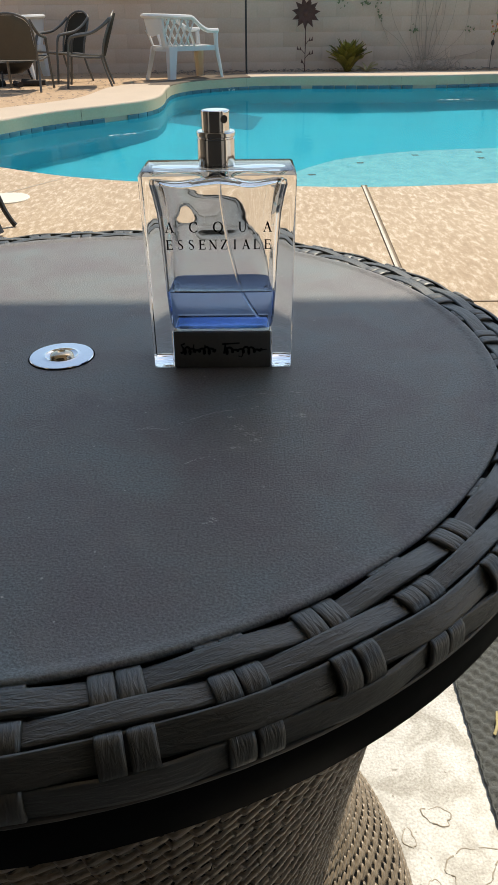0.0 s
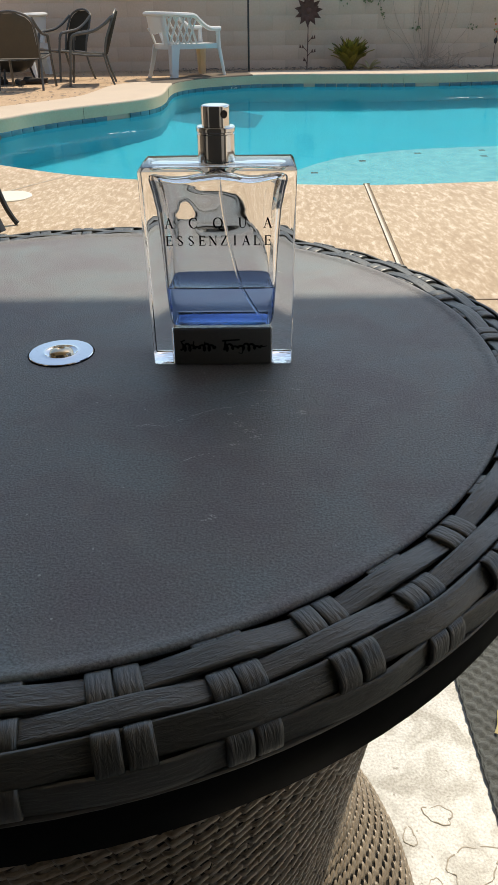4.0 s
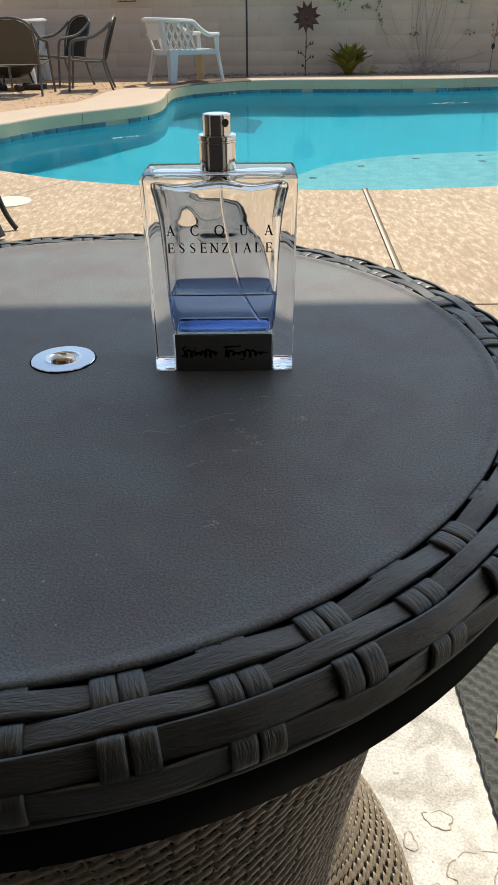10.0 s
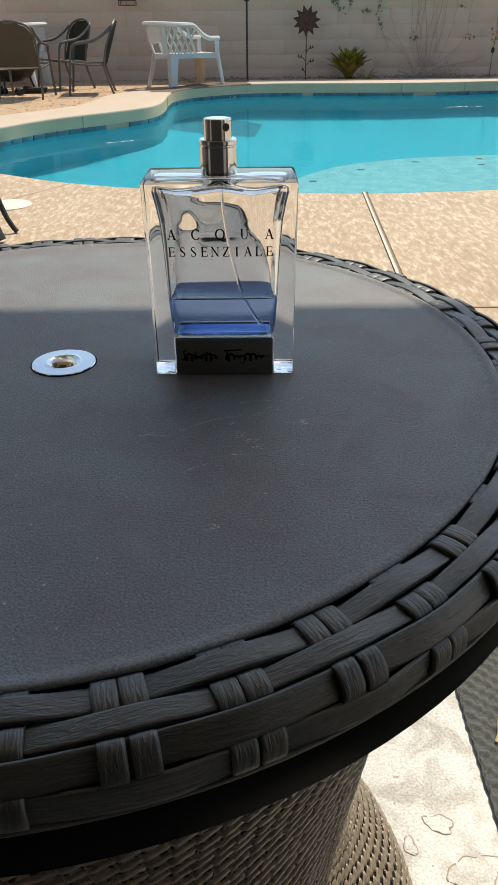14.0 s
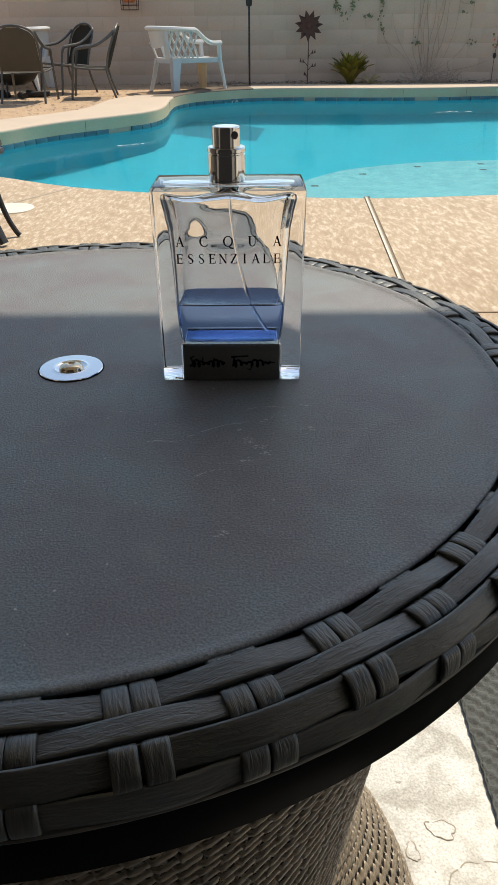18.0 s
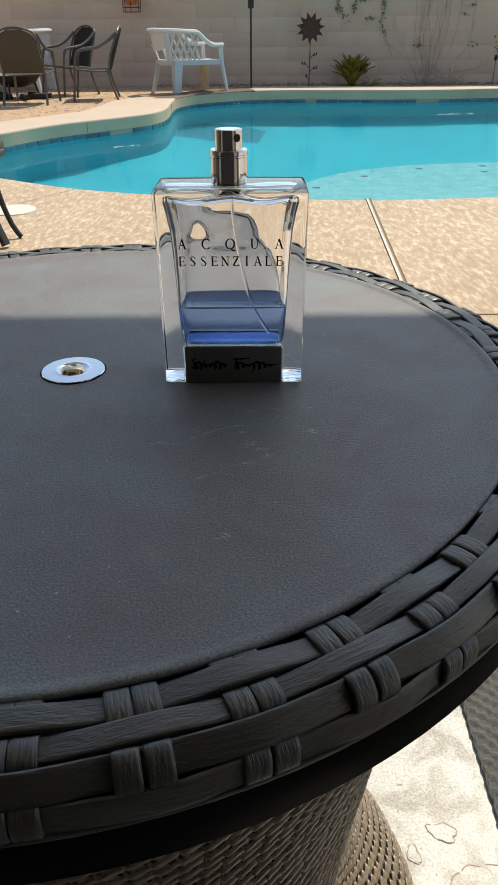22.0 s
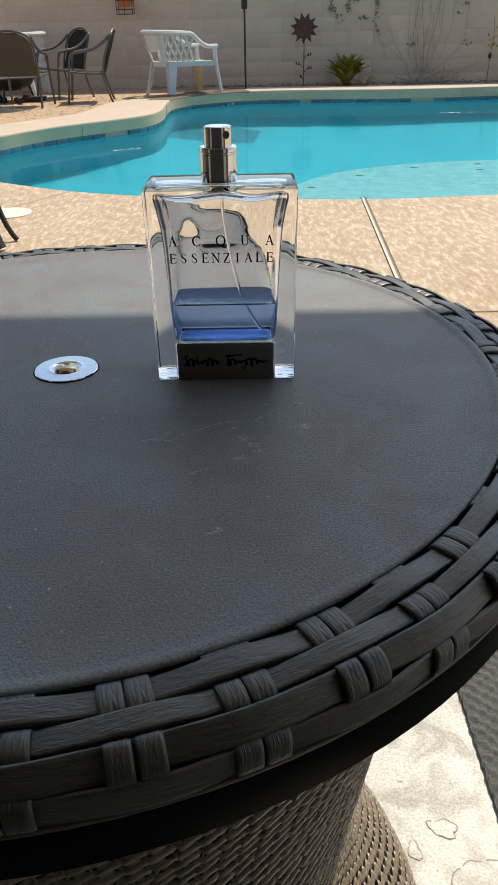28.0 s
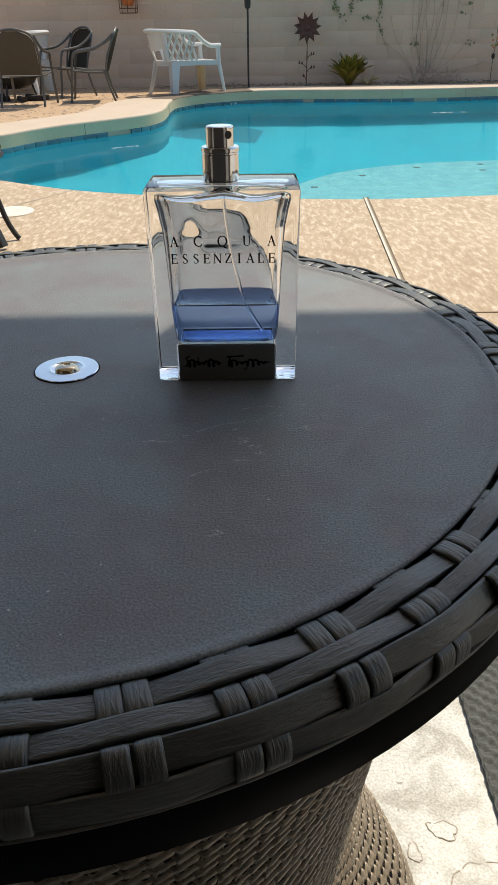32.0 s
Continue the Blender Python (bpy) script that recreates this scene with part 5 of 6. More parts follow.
def tub_chair(label, place):
    """A one-piece white resin garden chair with a wrap-round lattice back; it faces +x."""
    ch = thing("resin_chair", label, "chair", place, "white resin chairs")
    half, back_x, front_x = 0.285, -0.42, 0.40

    def plan(s, flare=0.0):
        """A point of the horseshoe, s from -1 (one arm's end) to 1; flare opens the back outward."""
        a_ = abs(s)
        if a_ > 0.5:
            t = (a_ - 0.5) / 0.5
            x, y = -0.10 + (front_x + 0.10) * t, half + 0.035 * t
        else:
            th = a_ / 0.5 * math.pi / 2
            x, y = -0.10 + (back_x + 0.10) * math.cos(th), half * math.sin(th)
        wide_ = flare * min(max((0.95 - a_) / 0.45, 0), 1) * (1 + 0.9 * min(max(s / 0.2, 0), 1))
        return x * (1 + wide_ * 0.9), math.copysign(y * (1 + wide_), s) if s else 0.0

    def rail_z(s):
        a_ = abs(s)
        return 0.79 - 0.025 * (a_ / 0.62) ** 2 if a_ < 0.62 else 0.765 - 0.16 * math.sin(min((a_ - 0.62) / 0.26, 1) * math.pi / 2)

    rail = [(*plan(s / 30, 0.16), rail_z(s / 30)) for s in range(-30, 31)]
    bm = bmesh.new()
    tube(bm, rail, 0.047, 8, 0.62)
    part("top_rail", bm, M_WHITE, ch)
    wing = bmesh.new()
    strips = []
    for k in range(9):
        s = -0.22 + 0.66 * k / 8
        (x0, y0), (x1, y1), zt = plan(s, 0.17), plan(s, 0.12), rail_z(s)
        zb = 0.545 + 0.15 * min(abs(k - 2.2) / 5, 1) ** 1.5
        strips.append([wing.verts.new(c) for c in ((x0, y0, zt), (x1, y1, zb), (x1 * 0.96, y1 * 0.96, zb), (x0 * 0.96, y0 * 0.96, zt))])
    for ra, rb_ in zip(strips, strips[1:]):
        for k in range(4):
            wing.faces.new((ra[k], ra[(k + 1) % 4], rb_[(k + 1) % 4], rb_[k]))
    wing.faces.new(strips[0])
    wing.faces.new(strips[-1])
    part("back_wing", wing, M_WHITE, ch)
    skirt = bmesh.new()
    pts_ = [plan(s / 30) for s in range(-30, 31)]
    for z0, z1, k in ((0.368, 0.430, 1.0),):
        outer_lo = [skirt.verts.new((x * k, y * 0.97, z0)) for x, y in pts_]
        outer_hi = [skirt.verts.new((x * k, y * 0.97, z1)) for x, y in pts_]
        in_lo = [skirt.verts.new((x * 0.95, y * 0.92, z0)) for x, y in pts_]
        in_hi = [skirt.verts.new((x * 0.95, y * 0.92, z1)) for x, y in pts_]
        for i in range(len(pts_) - 1):
            for q in ((outer_lo, outer_hi), (outer_hi, in_hi), (in_hi, in_lo), (in_lo, outer_lo)):
                skirt.faces.new((q[0][i], q[0][i + 1], q[1][i + 1], q[1][i]))
    part("seat_skirt", skirt, M_WHITE, ch)
    seat = bmesh.new()
    seat.faces.new([seat.verts.new((x * 0.97, y * 0.95, 0.416)) for x, y in pts_])
    ex_ = bmesh.ops.extrude_face_region(seat, geom=seat.faces[:])
    bmesh.ops.translate(seat, verts=[v for v in ex_["geom"] if isinstance(v, bmesh.types.BMVert)], vec=(0, 0, -0.022))
    part("seat", seat, M_WHITE, ch)
    front = box(bmesh.new(), front_x - 0.03, front_x + 0.012, -0.30, 0.30, 0.36, 0.422, 0.01)
    part("front_edge", front, M_WHITE, ch)
    for s, wide_, high in ((-0.23, 0.046, 0.765), (0.10, 0.026, 0.62), (0.40, 0.040, 0.62)):
        (x0, y0), (x1, y1) = plan(s), plan(s, 0.15)
        part("back_post", tube(bmesh.new(), [(x0 * 0.98, y0 * 0.96, 0.42), ((x0 + x1) / 2, (y0 + y1) / 2, 0.56), (x1, y1, high)], wide_, 8, 0.6), M_WHITE, ch)
    for s0 in (-5, -4.3, -3.6, -2.9, -2.2):
        for lean in (-1, 1):
            s_lo, s_hi = s0 / 5 * 0.60 - lean * 0.072, s0 / 5 * 0.60 + lean * 0.072
            (x0, y0), (x1, y1) = plan(max(min(s_lo, 0.66), -0.66)), plan(max(min(s_hi, 0.66), -0.66), 0.15)
            sl = bmesh.new()
            tube(sl, [(x0 * 0.98, y0 * 0.96, 0.435), ((x0 + x1) / 2, (y0 + y1) / 2 * 0.985, 0.60), (x1, y1, 0.765)], 0.025, 6, 0.5)
            part("slat", sl, M_WHITE, ch)
    for s in (-1, 1):
        leg = bmesh.new()
        if s > 0:
            part("arm_post", tube(bmesh.new(), [(front_x - 0.03, 0.305, 0.60), (front_x - 0.02, 0.305, 0.40)], (0.030, 0.034), 8), M_WHITE, ch)
        tube(leg, ([(front_x - 0.03, s * 0.305, 0.60)] if s < 0 else []) + [(front_x - 0.02, s * 0.305, 0.40), (front_x + (0.05 if s < 0 else 0.0), s * 0.335, 0.0)], (0.034, 0.020) if s < 0 else (0.075, 0.055), 8)
        part("front_leg", leg, M_WHITE if s < 0 else M_BACKLIT_LEG, ch)
        leg = bmesh.new()
        prof_ = [(-0.30, 0.42, 0.100), (-0.315, 0.20, 0.080), (-0.325, 0.0, 0.065)] if s < 0 else [(-0.36, 0.42, 0.040), (-0.40, 0.20, 0.032), (-0.45, 0.0, 0.026)]
        vs = []
        for x, z, w in prof_:
            y = s * (0.215 + (0.42 - z) * 0.14)
            vs.append([leg.verts.new(c) for c in ((x - 0.02, y - w, z), (x + w, y - w, z), (x + w, y + w * 0.4, z), (x - 0.02, y + w * 0.4, z))])
        for ra, rb_ in zip(vs, vs[1:]):
            for k in range(4):
                leg.faces.new((ra[k], ra[(k + 1) % 4], rb_[(k + 1) % 4], rb_[k]))
        leg.faces.new(vs[0])
        leg.faces.new(vs[-1])
        part("rear_leg", leg, M_WHITE, ch)
    return ch


tub_chair("white moulded resin garden chair with a lattice back, beside the pool", pose(-0.86, 11.72, GZ, 0, 0, 27))
tub_chair("white moulded resin garden chair half hidden behind the sling chairs", pose(-3.38, 12.42, GZ, 0, 0, 160))

# dark patio chair standing near the table, of which the front legs show
nc = thing("patio_chair", "dark brown metal patio chair with bowed legs on the deck", "chair", pose(0, 0, 0))
part("seat", box(bmesh.new(), -1.78, -1.14, 3.16, 3.68, 0.385, 0.42, 0.012), M_SLING, nc, "brown woven seat")
part("seat_bar", tube(bmesh.new(), [(-1.145, 3.12, 0.388), (-1.118, 3.40, 0.388), (-1.112, 3.55, 0.386)], 0.016, 8), M_BLACK, nc)
part("front_leg", tube(bmesh.new(), smooth_line([(-1.20, 3.60, 0.40), (-1.185, 3.585, 0.30), (-1.165, 3.565, 0.19), (-1.135, 3.555, 0.09), (-1.105, 3.55, 0.03), (-1.088, 3.55, 0.006)], 5), 0.0125, 8), M_BLACK, nc)
part("front_leg", tube(bmesh.new(), smooth_line([(-1.235, 3.44, 0.40), (-1.205, 3.42, 0.28), (-1.165, 3.40, 0.15), (-1.112, 3.38, 0.012)], 5), 0.026, 8, 0.6), M_BLACK, nc)
for y in (3.20, 3.62):
    part("rear_leg", tube(bmesh.new(), smooth_line([(-1.74, y, 0.40), (-1.78, y, 0.2), (-1.84, y, 0.0)], 5), 0.015, 8), M_BLACK, nc)
part("backrest", box(bmesh.new(), -0.02, 0.02, -0.25, 0.25, 0.0, 0.44, 0.012, pose(-1.80, 3.42, 0.42, 0, -12, 0)), M_SLING, nc, "brown woven backrest")

# ---- fire pit ----
pit = thing("fire_pit", "black iron fire bowl on short legs with charred wood", "fire pit", pose(-3.15, 11.15, GZ))
part("bowl", lathe(bmesh.new(), [(0.02, 0.13), (0.16, 0.145), (0.27, 0.20), (0.33, 0.28), (0.36, 0.285), (0.36, 0.295), (0.325, 0.295), (0.26, 0.215), (0.15, 0.16), (0.02, 0.15)], 32), M_BLACK, pit)
for k in range(3):
    a_ = k * 2.094 + 0.4
    part("leg", tube(bmesh.new(), [(0.24 * math.cos(a_), 0.24 * math.sin(a_), 0.19), (0.30 * math.cos(a_), 0.30 * math.sin(a_), 0.0)], 0.014, 6), M_BLACK, pit)
for k in range(5):
    a_ = k * 1.3
    lg = thing("charred_log", "charred log lying under the fire bowl", "log", pose(-3.10 + 0.30 * math.cos(a_ * 2.2), 10.95 + 0.16 * math.sin(a_), GZ), "logs by the fire pit")
    part("wood", tube(bmesh.new(), [(-0.16 * math.cos(a_), -0.16 * math.sin(a_), 0.035), (0.16 * math.cos(a_), 0.16 * math.sin(a_), 0.045)], 0.035, 8), M_CHAR, lg)

# ---- torch, metal flower, plants by the wall ----
torch = thing("garden_torch", "thin black garden torch standing behind the pool", "torch", pose(0.03, 12.33, GZ))
part("pole", tube(bmesh.new(), [(0, 0, 0), (0, 0, 1.05)], 0.014, 8), M_BLACK, torch)
part("canister", lathe(bmesh.new(), [(0.004, 1.03), (0.040, 1.05), (0.044, 1.08), (0.044, 1.22), (0.050, 1.23), (0.046, 1.25), (0.012, 1.26), (0.012, 1.285), (0.001, 1.285)], 20), M_BLACK, torch)

FY = 12.72
fl = thing("metal_flower", "rusty brown sheet-metal flower ornament on a stake", "garden ornament", pose(0.92, FY, GZ))
part("stake", tube(bmesh.new(), [(0, 0, 0), (0.004, 0, 0.4), (0.0, 0.0, 0.80)], 0.009, 6), M_RUST, fl)
for layer, (count, reach, turn, y) in enumerate(((11, 0.215, 0.1, 0.0), (9, 0.160, 0.38, -0.025))):
    for k in range(count):
        a_ = 2 * math.pi * k / count + turn
        bm = bmesh.new()
        c, s = math.cos(a_), math.sin(a_)
        q = [(0.02, -0.022, 0), (reach * 0.55, -0.040, -0.018), (reach, 0, -0.03), (reach * 0.55, 0.040, -0.018), (0.02, 0.022, 0), (reach * 0.5, 0, -0.005)]
        vs = [bm.verts.new((u * c - w * s, y + d, 0.785 + u * s + w * c)) for u, w, d in q]
        for f in ((0, 1, 5), (1, 2, 5), (2, 3, 5), (3, 4, 5), (4, 0, 5)):
            bm.faces.new([vs[i] for i in f])
        ex_ = bmesh.ops.extrude_face_region(bm, geom=bm.faces[:])
        bmesh.ops.translate(bm, verts=[v for v in ex_["geom"] if isinstance(v, bmesh.types.BMVert)], vec=(0, 0.003, 0))
        part("petal", bm, M_RUST, fl)
part("centre", lathe(bmesh.new(), [(0.001, 0.0), (0.045, 0.0), (0.04, 0.018), (0.02, 0.03), (0.001, 0.033)], 16, m=pose(0, -0.02, 0.785, 90)), M_RUST, fl)
for x, z, side_ in ((-0.10, 0.30, -1), (0.09, 0.42, 1), (0.10, 0.24, 1), (-0.03, 0.12, -1)):
    bm = bmesh.new()
    tube(bm, [(0, 0, z - 0.05), (x * 0.5, -0.005, z), (x, -0.01, z + 0.004)], (0.006, 0.004), 5)
    for u, w in ((0.5, 0.05), (0.9, 0.06)):
        q = [bm.verts.new(c) for c in ((x * u, -0.01, z), (x * u + 0.025 * side_, -0.015, z + w), (x * u + 0.035 * side_, -0.012, z + 0.005))]
        bm.faces.new(q)
    part("leaf", bm, M_RUST, fl)


def rosette(name, label, place, count, length, material, seed, wide=0.035, rise=(0.5, 1.35)):
    pl = thing(name, label, "plant", place)
    rnd_ = random.Random(seed)
    for k in range(count):
        a_, up = rnd_.uniform(0, 2 * math.pi), rnd_.uniform(*rise)
        ln = length * rnd_.uniform(0.7, 1.08)
        bm = bmesh.new()
        rows__ = []
        w = wide * rnd_.uniform(0.7, 1.15)
        for i in range(6):
            t = i / 5
            el = up - 0.55 * t * t
            r = ln * t * math.cos(up - 0.25 * t)
            z = ln * t * math.sin(up - 0.25 * t * t)
            hw = w * (0.75 + 0.5 * t) * (1 - t ** 3) + 0.001
            cx, cy = r * math.cos(a_), r * math.sin(a_)
            nx_, ny_ = -math.sin(a_), math.cos(a_)
            rows__.append([bm.verts.new((cx + nx_ * hw, cy + ny_ * hw, z + 0.012)), bm.verts.new((cx, cy, z)), bm.verts.new((cx - nx_ * hw, cy - ny_ * hw, z + 0.012))])
        for ra, rb_ in zip(rows__, rows__[1:]):
            for j in range(2):
                bm.faces.new((ra[j], ra[j + 1], rb_[j + 1], rb_[j]))
        part("leaf", bm, material, pl)
    return pl


rosette("agave", "yellow-green spiky agave plant by the garden wall", pose(1.57, 12.66, GZ), 110, 0.45, M_AGAVE, 3, 0.060, (0.80, 1.52))
rosette("agave", "small straw-coloured agave offset beside the larger one", pose(1.86, 12.60, GZ), 14, 0.20, M_STRAW, 4, 0.02, (0.3, 1.2))

sh_ = thing("dry_shrub", "leafless brown tangle of dry twigs against the wall", "shrub", pose(2.80, 12.72, GZ))
rnd = random.Random(8)
for k in range(70):
    a_ = rnd.uniform(0, 6.28)
    x, y = rnd.gauss(0, 0.17), rnd.uniform(-0.14, 0.14)
    line = [Vector((x, y, 0))]
    d = Vector((rnd.gauss(0, 0.6), rnd.gauss(0, 0.25), rnd.uniform(0.3, 1.2)))
    for i in range(7):
        d += Vector((rnd.gauss(0, 0.45), rnd.gauss(0, 0.25), rnd.gauss(-0.12, 0.35)))
        p = line[-1] + d.normalized() * rnd.uniform(0.03, 0.065)
        p.z = max(p.z, 0.005)
        p.y = min(p.y, 0.20)
        line.append(p)
    part("twig", tube(bmesh.new(), line, (0.006, 0.003), 5), M_STEM, sh_)


def climber(name, label, stems, leaves, seed, x0):
    """A creeper on the wall: thin stems with leaves along part of them."""
    pl = thing(name, label, "creeper", pose(x0, WALL_Y - 0.012, GZ))
    rnd_ = random.Random(seed)
    for pts_, radius in stems:
        part("stem", tube(bmesh.new(), smooth_line([(x - x0, -0.004, z - GZ) for x, z in pts_], 5), radius * 0.75, 5), M_STEM, pl)
    lf = bmesh.new()
    for (x0_, z0_), (x1_, z1_), count, spread in leaves:
        for k in range(count):
            t = rnd_.random()
            x, z = x0_ + (x1_ - x0_) * t + rnd_.gauss(0, spread) - x0, z0_ + (z1_ - z0_) * t + rnd_.gauss(0, spread) - GZ
            s, a_ = rnd_.uniform(0.010, 0.022), rnd_.uniform(0, 6.28)
            y = -rnd_.uniform(0.006, 0.03)
            vs = [lf.verts.new((x + s * math.cos(a_ + o) * q, y - w, z + s * math.sin(a_ + o) * q)) for o, q, w in ((0, 1.3, 0.004), (1.3, 0.7, 0), (3.14, 1.0, 0.006), (4.9, 0.7, 0))]
            lf.faces.new(vs)
    tagged(part("leaves", lf, M_VINE, pl, "small green creeper leaves"), kind="stuff")
    return pl


climber("wall_creeper", "thin green creeper hanging on the garden wall",
        [([(1.36, 1.9), (1.33, 1.3), (1.34, 0.92)], 0.005), ([(1.55, 1.25), (1.62, 1.12), (1.58, 0.90)], 0.004),
         ([(1.70, 1.12), (1.95, 1.16), (2.05, 0.98), (2.02, 0.80), (2.12, 0.55), (2.25, 0.32)], 0.004), ([(2.05, 0.98), (2.08, 1.4), (2.0, 1.9)], 0.005)],
        [((1.36, 1.5), (1.34, 0.98), 70, 0.022), ((1.36, 0.98), (1.5, 0.86), 16, 0.03), ((1.60, 1.12), (1.58, 0.90), 26, 0.016), ((1.66, 1.10), (1.78, 1.14), 14, 0.02),
         ((2.05, 1.4), (2.02, 0.82), 46, 0.022), ((1.75, 0.88), (1.90, 0.87), 14, 0.015), ((2.02, 0.82), (2.10, 0.6), 10, 0.015)], 11, 1.7)
climber("dry_creeper", "bare brown creeper stems spreading up the garden wall",
        [([(2.75, 0.1), (2.62, 0.55), (2.66, 1.0), (2.74, 1.9)], 0.007), ([(2.80, 0.1), (2.78, 0.6), (2.72, 1.1), (2.85, 1.9)], 0.006), ([(2.85, 0.1), (2.88, 0.5), (2.98, 1.0), (2.95, 1.9)], 0.007),
         ([(2.85, 0.15), (3.02, 0.6), (3.05, 1.1), (3.1, 1.9)], 0.005), ([(2.7, 0.1), (2.68, 0.6), (2.62, 0.9), (2.60, 1.9)], 0.005), ([(2.9, 0.1), (3.3, 0.4), (3.42, 0.8), (3.40, 1.9)], 0.004),
         ([(3.16, 1.25), (3.22, 1.06), (3.36, 1.02), (3.40, 1.04)], 0.005), ([(2.7, 0.1), (2.56, 0.4), (2.54, 0.8), (2.48, 1.9)], 0.004),
         ([(2.82, 0.1), (2.80, 0.5), (2.86, 0.9), (2.80, 1.4), (2.83, 1.9)], 0.005), ([(2.9, 0.1), (2.95, 0.45), (2.90, 0.85), (3.02, 1.3), (3.0, 1.9)], 0.004), ([(2.95, 0.1), (3.12, 0.5), (3.2, 0.9), (3.22, 1.9)], 0.004),
         ([(2.8, 0.1), (2.72, 0.45), (2.70, 0.8), (2.78, 1.2), (2.76, 1.9)], 0.004), ([(3.0, 0.1), (3.5, 0.18), (3.72, 0.26)], 0.004), ([(2.6, 0.1), (2.4, 0.35), (2.12, 0.55)], 0.004), ([(2.6, 0.15), (2.3, 0.6), (2.2, 0.9)], 0.004)],
        [((3.36, 1.05), (3.42, 1.03), 8, 0.012), ((3.25, 0.92), (3.33, 0.91), 7, 0.010), ((2.58, 0.55), (2.66, 0.50), 10, 0.02), ((3.4, 0.5), (3.5, 0.52), 8, 0.02)], 12, 2.8)

stk = thing("flower_stake", "thin stake plant with small yellow and red flowers", "plant", pose(3.76, 12.74, GZ))
part("stem", tube(bmesh.new(), smooth_line([(0, 0, 0), (0.0, 0, 0.35), (0.02, 0, 0.62), (0.0, 0, 0.90)], 5), (0.007, 0.004), 5), M_TWIG, stk)
part("bud", lathe(bmesh.new(), [(0.001, 0.32), (0.022, 0.34), (0.028, 0.37), (0.018, 0.40), (0.001, 0.41)], 12), M_BLACK, stk, "dark round seed head")
rnd = random.Random(9)
for k in range(16):
    x, z = rnd.uniform(-0.05, 0.10), rnd.uniform(0.48, 0.82)
    part("flower", lathe(bmesh.new(), [(0.001, 0), (0.014, 0.003), (0.016, 0.010), (0.006, 0.014), (0.001, 0.012)], 8, m=pose(x, rnd.uniform(-0.04, 0.02), z, 70, rnd.uniform(-40, 40))),
         M_ORANGE if k % 6 == 0 else (M_AGAVE if k % 2 else M_STRAW), stk)

# wire basket with an orange pot hung on the wall
hook = thing("wall_planter", "orange pot in a dark wire basket hung on the wall", "planter", pose(-1.745, WALL_Y - 0.13, 0))
part("pot", lathe(bmesh.new(), [(0.001, 1.075), (0.07, 1.08), (0.09, 1.12), (0.11, 1.24), (0.10, 1.24), (0.001, 1.23)], 24), M_ORANGE, hook)
for z, r in ((0.985, 0.115), (1.045, 0.115), (1.16, 0.12)):
    part("wire_hoop", tube(bmesh.new(), [(-r, -r, z), (r, -r, z), (r, r, z), (-r, r, z), (-r, -r, z)], 0.005, 5), M_RUST, hook)
for x, y in ((-1, -1), (1, -1), (1, 1), (-1, 1), (0, -1)):
    part("wire_upright", tube(bmesh.new(), [(0.115 * x, 0.115 * y, 0.985), (0.12 * x, 0.12 * y, 1.25)], 0.005, 5), M_RUST, hook)

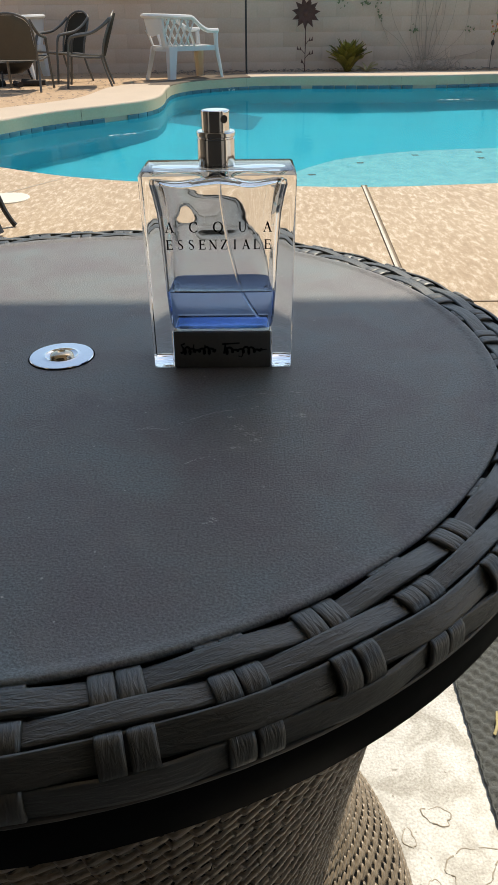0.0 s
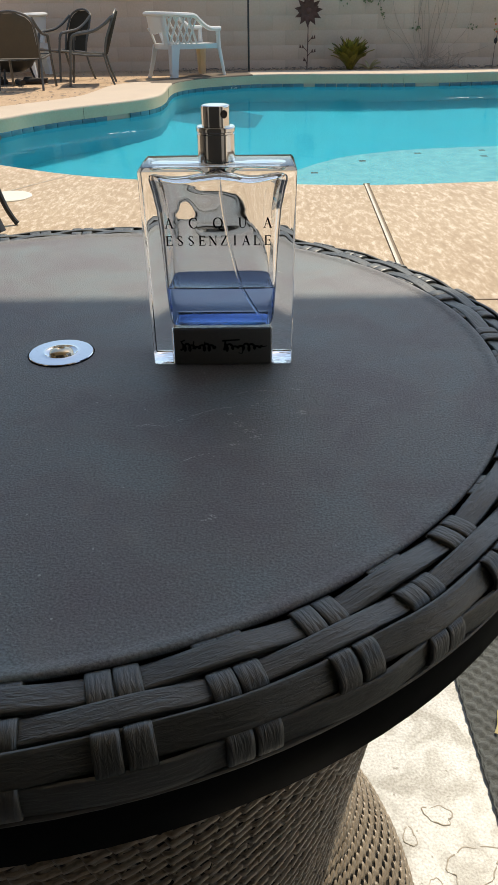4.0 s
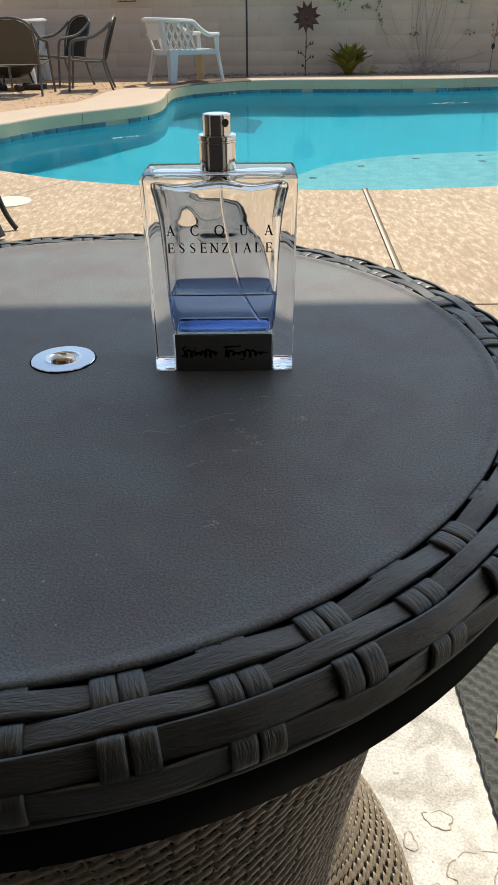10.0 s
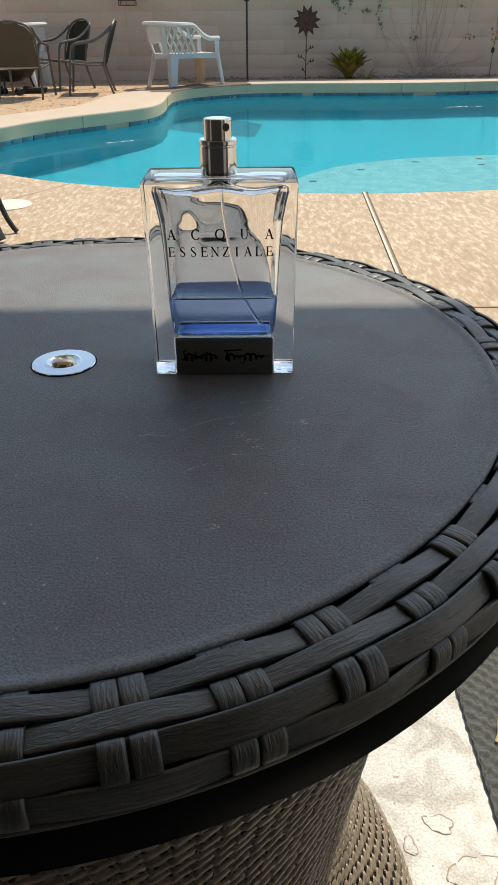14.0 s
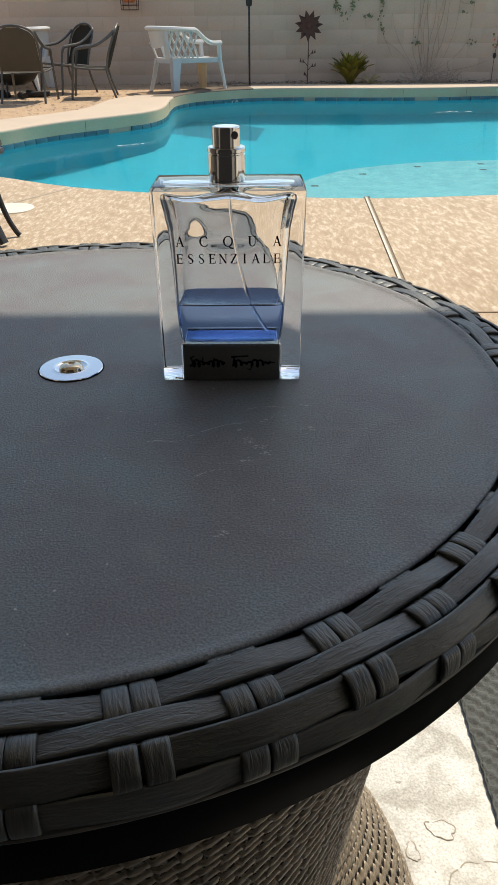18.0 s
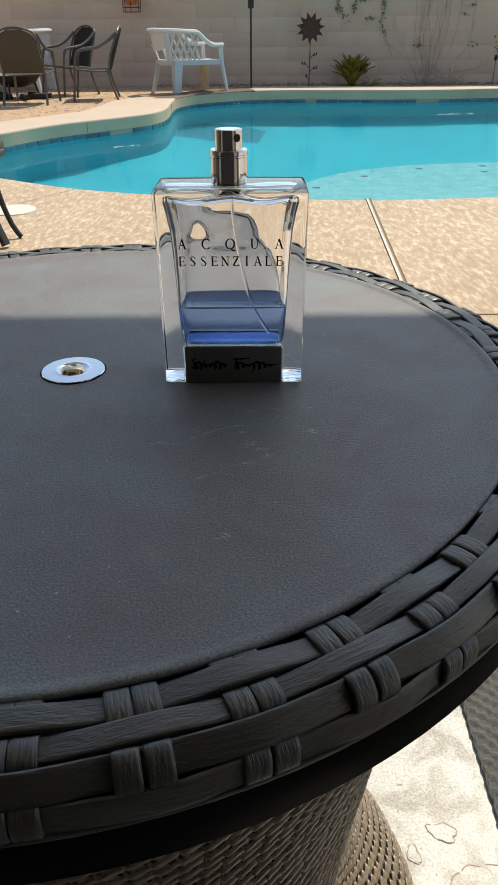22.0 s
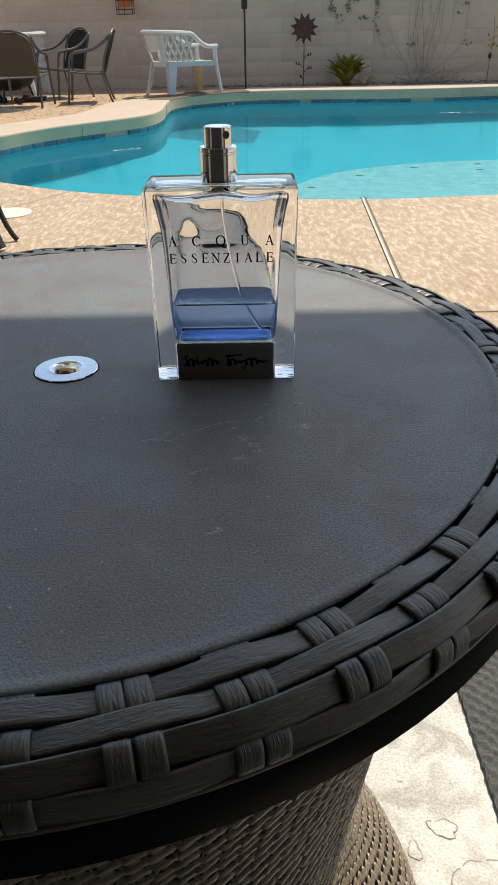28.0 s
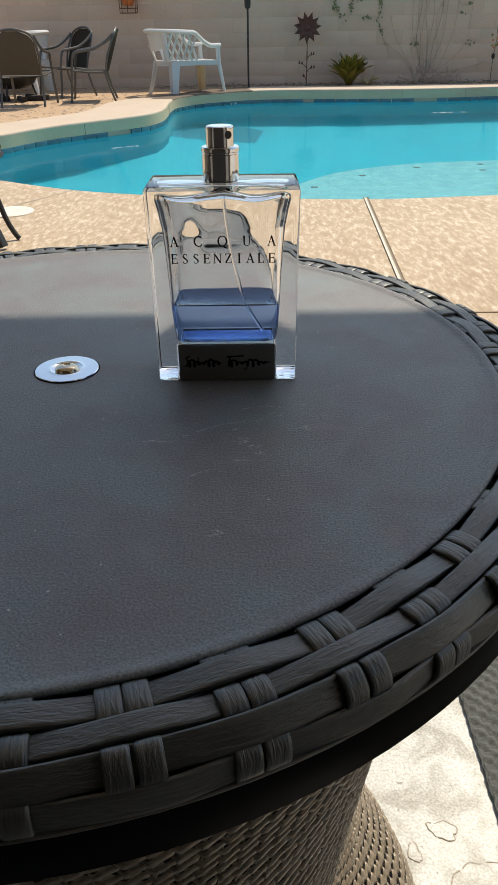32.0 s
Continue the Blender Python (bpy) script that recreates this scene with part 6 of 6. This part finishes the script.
# leaf litter on the dirt
rnd = random.Random(13)
lt = bmesh.new()
for k in range(800):
    x, y = rnd.uniform(-5.0, -1.4), rnd.uniform(8.4, 12.9)
    s, a_ = rnd.uniform(0.008, 0.028), rnd.uniform(0, 6.28)
    z = GZ + 0.003 + rnd.uniform(0, 0.012)
    vs = [lt.verts.new((x + s * math.cos(a_ + o) * q, y + s * math.sin(a_ + o) * q, z + w)) for o, q, w in ((0, 1.5, 0.004), (1.4, 0.5, 0), (3.14, 1.2, 0.006), (4.8, 0.5, 0))]
    lt.faces.new(vs)
for k in range(900):
    x, y = rnd.uniform(-1.4, 4.6), 12.98 - abs(rnd.gauss(0, 0.22))
    if y < 12.32:
        continue
    s, a_ = rnd.uniform(0.008, 0.03), rnd.uniform(0, 6.28)
    z = GZ + 0.003 + rnd.uniform(0, 0.03) * max(0, (y - 12.6) / 0.4)
    vs = [lt.verts.new((x + s * math.cos(a_ + o) * q, y + s * math.sin(a_ + o) * q, z + w)) for o, q, w in ((0, 1.5, 0.006), (1.4, 0.5, 0), (3.14, 1.2, 0.008), (4.8, 0.5, 0))]
    lt.faces.new(vs)
tagged(new("leaf_litter", mesh("leaf_litter", lt, M_TWIG)), "dry brown leaf litter and chips on the dirt", "leaf litter", kind="stuff")

# ---- blocks of the garden wall ----
BL, BH = 0.40, 0.20
block = mesh("block", box(bmesh.new(), -BL / 2 + 0.003, BL / 2 - 0.003, 0.0042, 0.012, -BH / 2 + 0.003, BH / 2 - 0.003, 0.0008), M_WALL)
far_v, far_f = [], []
for j in range(10):
    for i in range(-34, 35):
        x, z = i * BL + (j % 2) * BL / 2, -0.1 + (j + 0.5) * BH
        if -4.6 < x < 5.0 and j < 8:
            ob = part("block", block, None, wall)
            ob.matrix_basis = Matrix.Translation((x, WALL_Y + rnd.uniform(-0.001, 0.001), z))
        elif abs(x) < 13.8:
            k = len(far_v)
            far_v += [(x + dx, WALL_Y + 0.003, z + dz) for dx, dz in ((-0.195, -0.095), (0.195, -0.095), (0.195, 0.095), (-0.195, 0.095))]
            far_v += [(vx, WALL_Y + 0.008, vz) for vx, vy, vz in far_v[k:k + 4]]
            far_f += [(k, k + 1, k + 2, k + 3)] + [(k + a_, k + 4 + a_, k + 4 + (a_ + 1) % 4, k + (a_ + 1) % 4) for a_ in range(4)]
fme = bpy.data.meshes.new("far_blocks")
fme.from_pydata(far_v, [], far_f)
fme.materials.append(M_WALL)
tagged(part("far_blocks", fme, None, wall), kind="stuff")


def motions():
    """The ripples drift slowly across the pool; the rest of the place stands still."""
    walk(water, [(t, Matrix.Translation((0.05 * t + 0.03 * math.sin(t), -0.07 * t + 0.04 * math.sin(0.7 * t), WATER))) for t in range(0, 33, 2)])
    walk(glint, [(t, pose(-1.31 - 0.04 * math.sin(t * 0.6), 7.55 - 0.05 * math.sin(t * 0.5 + 0.6), WATER)) for t in range(0, 33, 2)])
    walk(foam, [(t, pose(2.62 + 0.10 * math.sin(t * 0.55), 10.12 + 0.02 * math.sin(t * 0.8 + 1), WATER)) for t in range(0, 33, 2)])


motions()
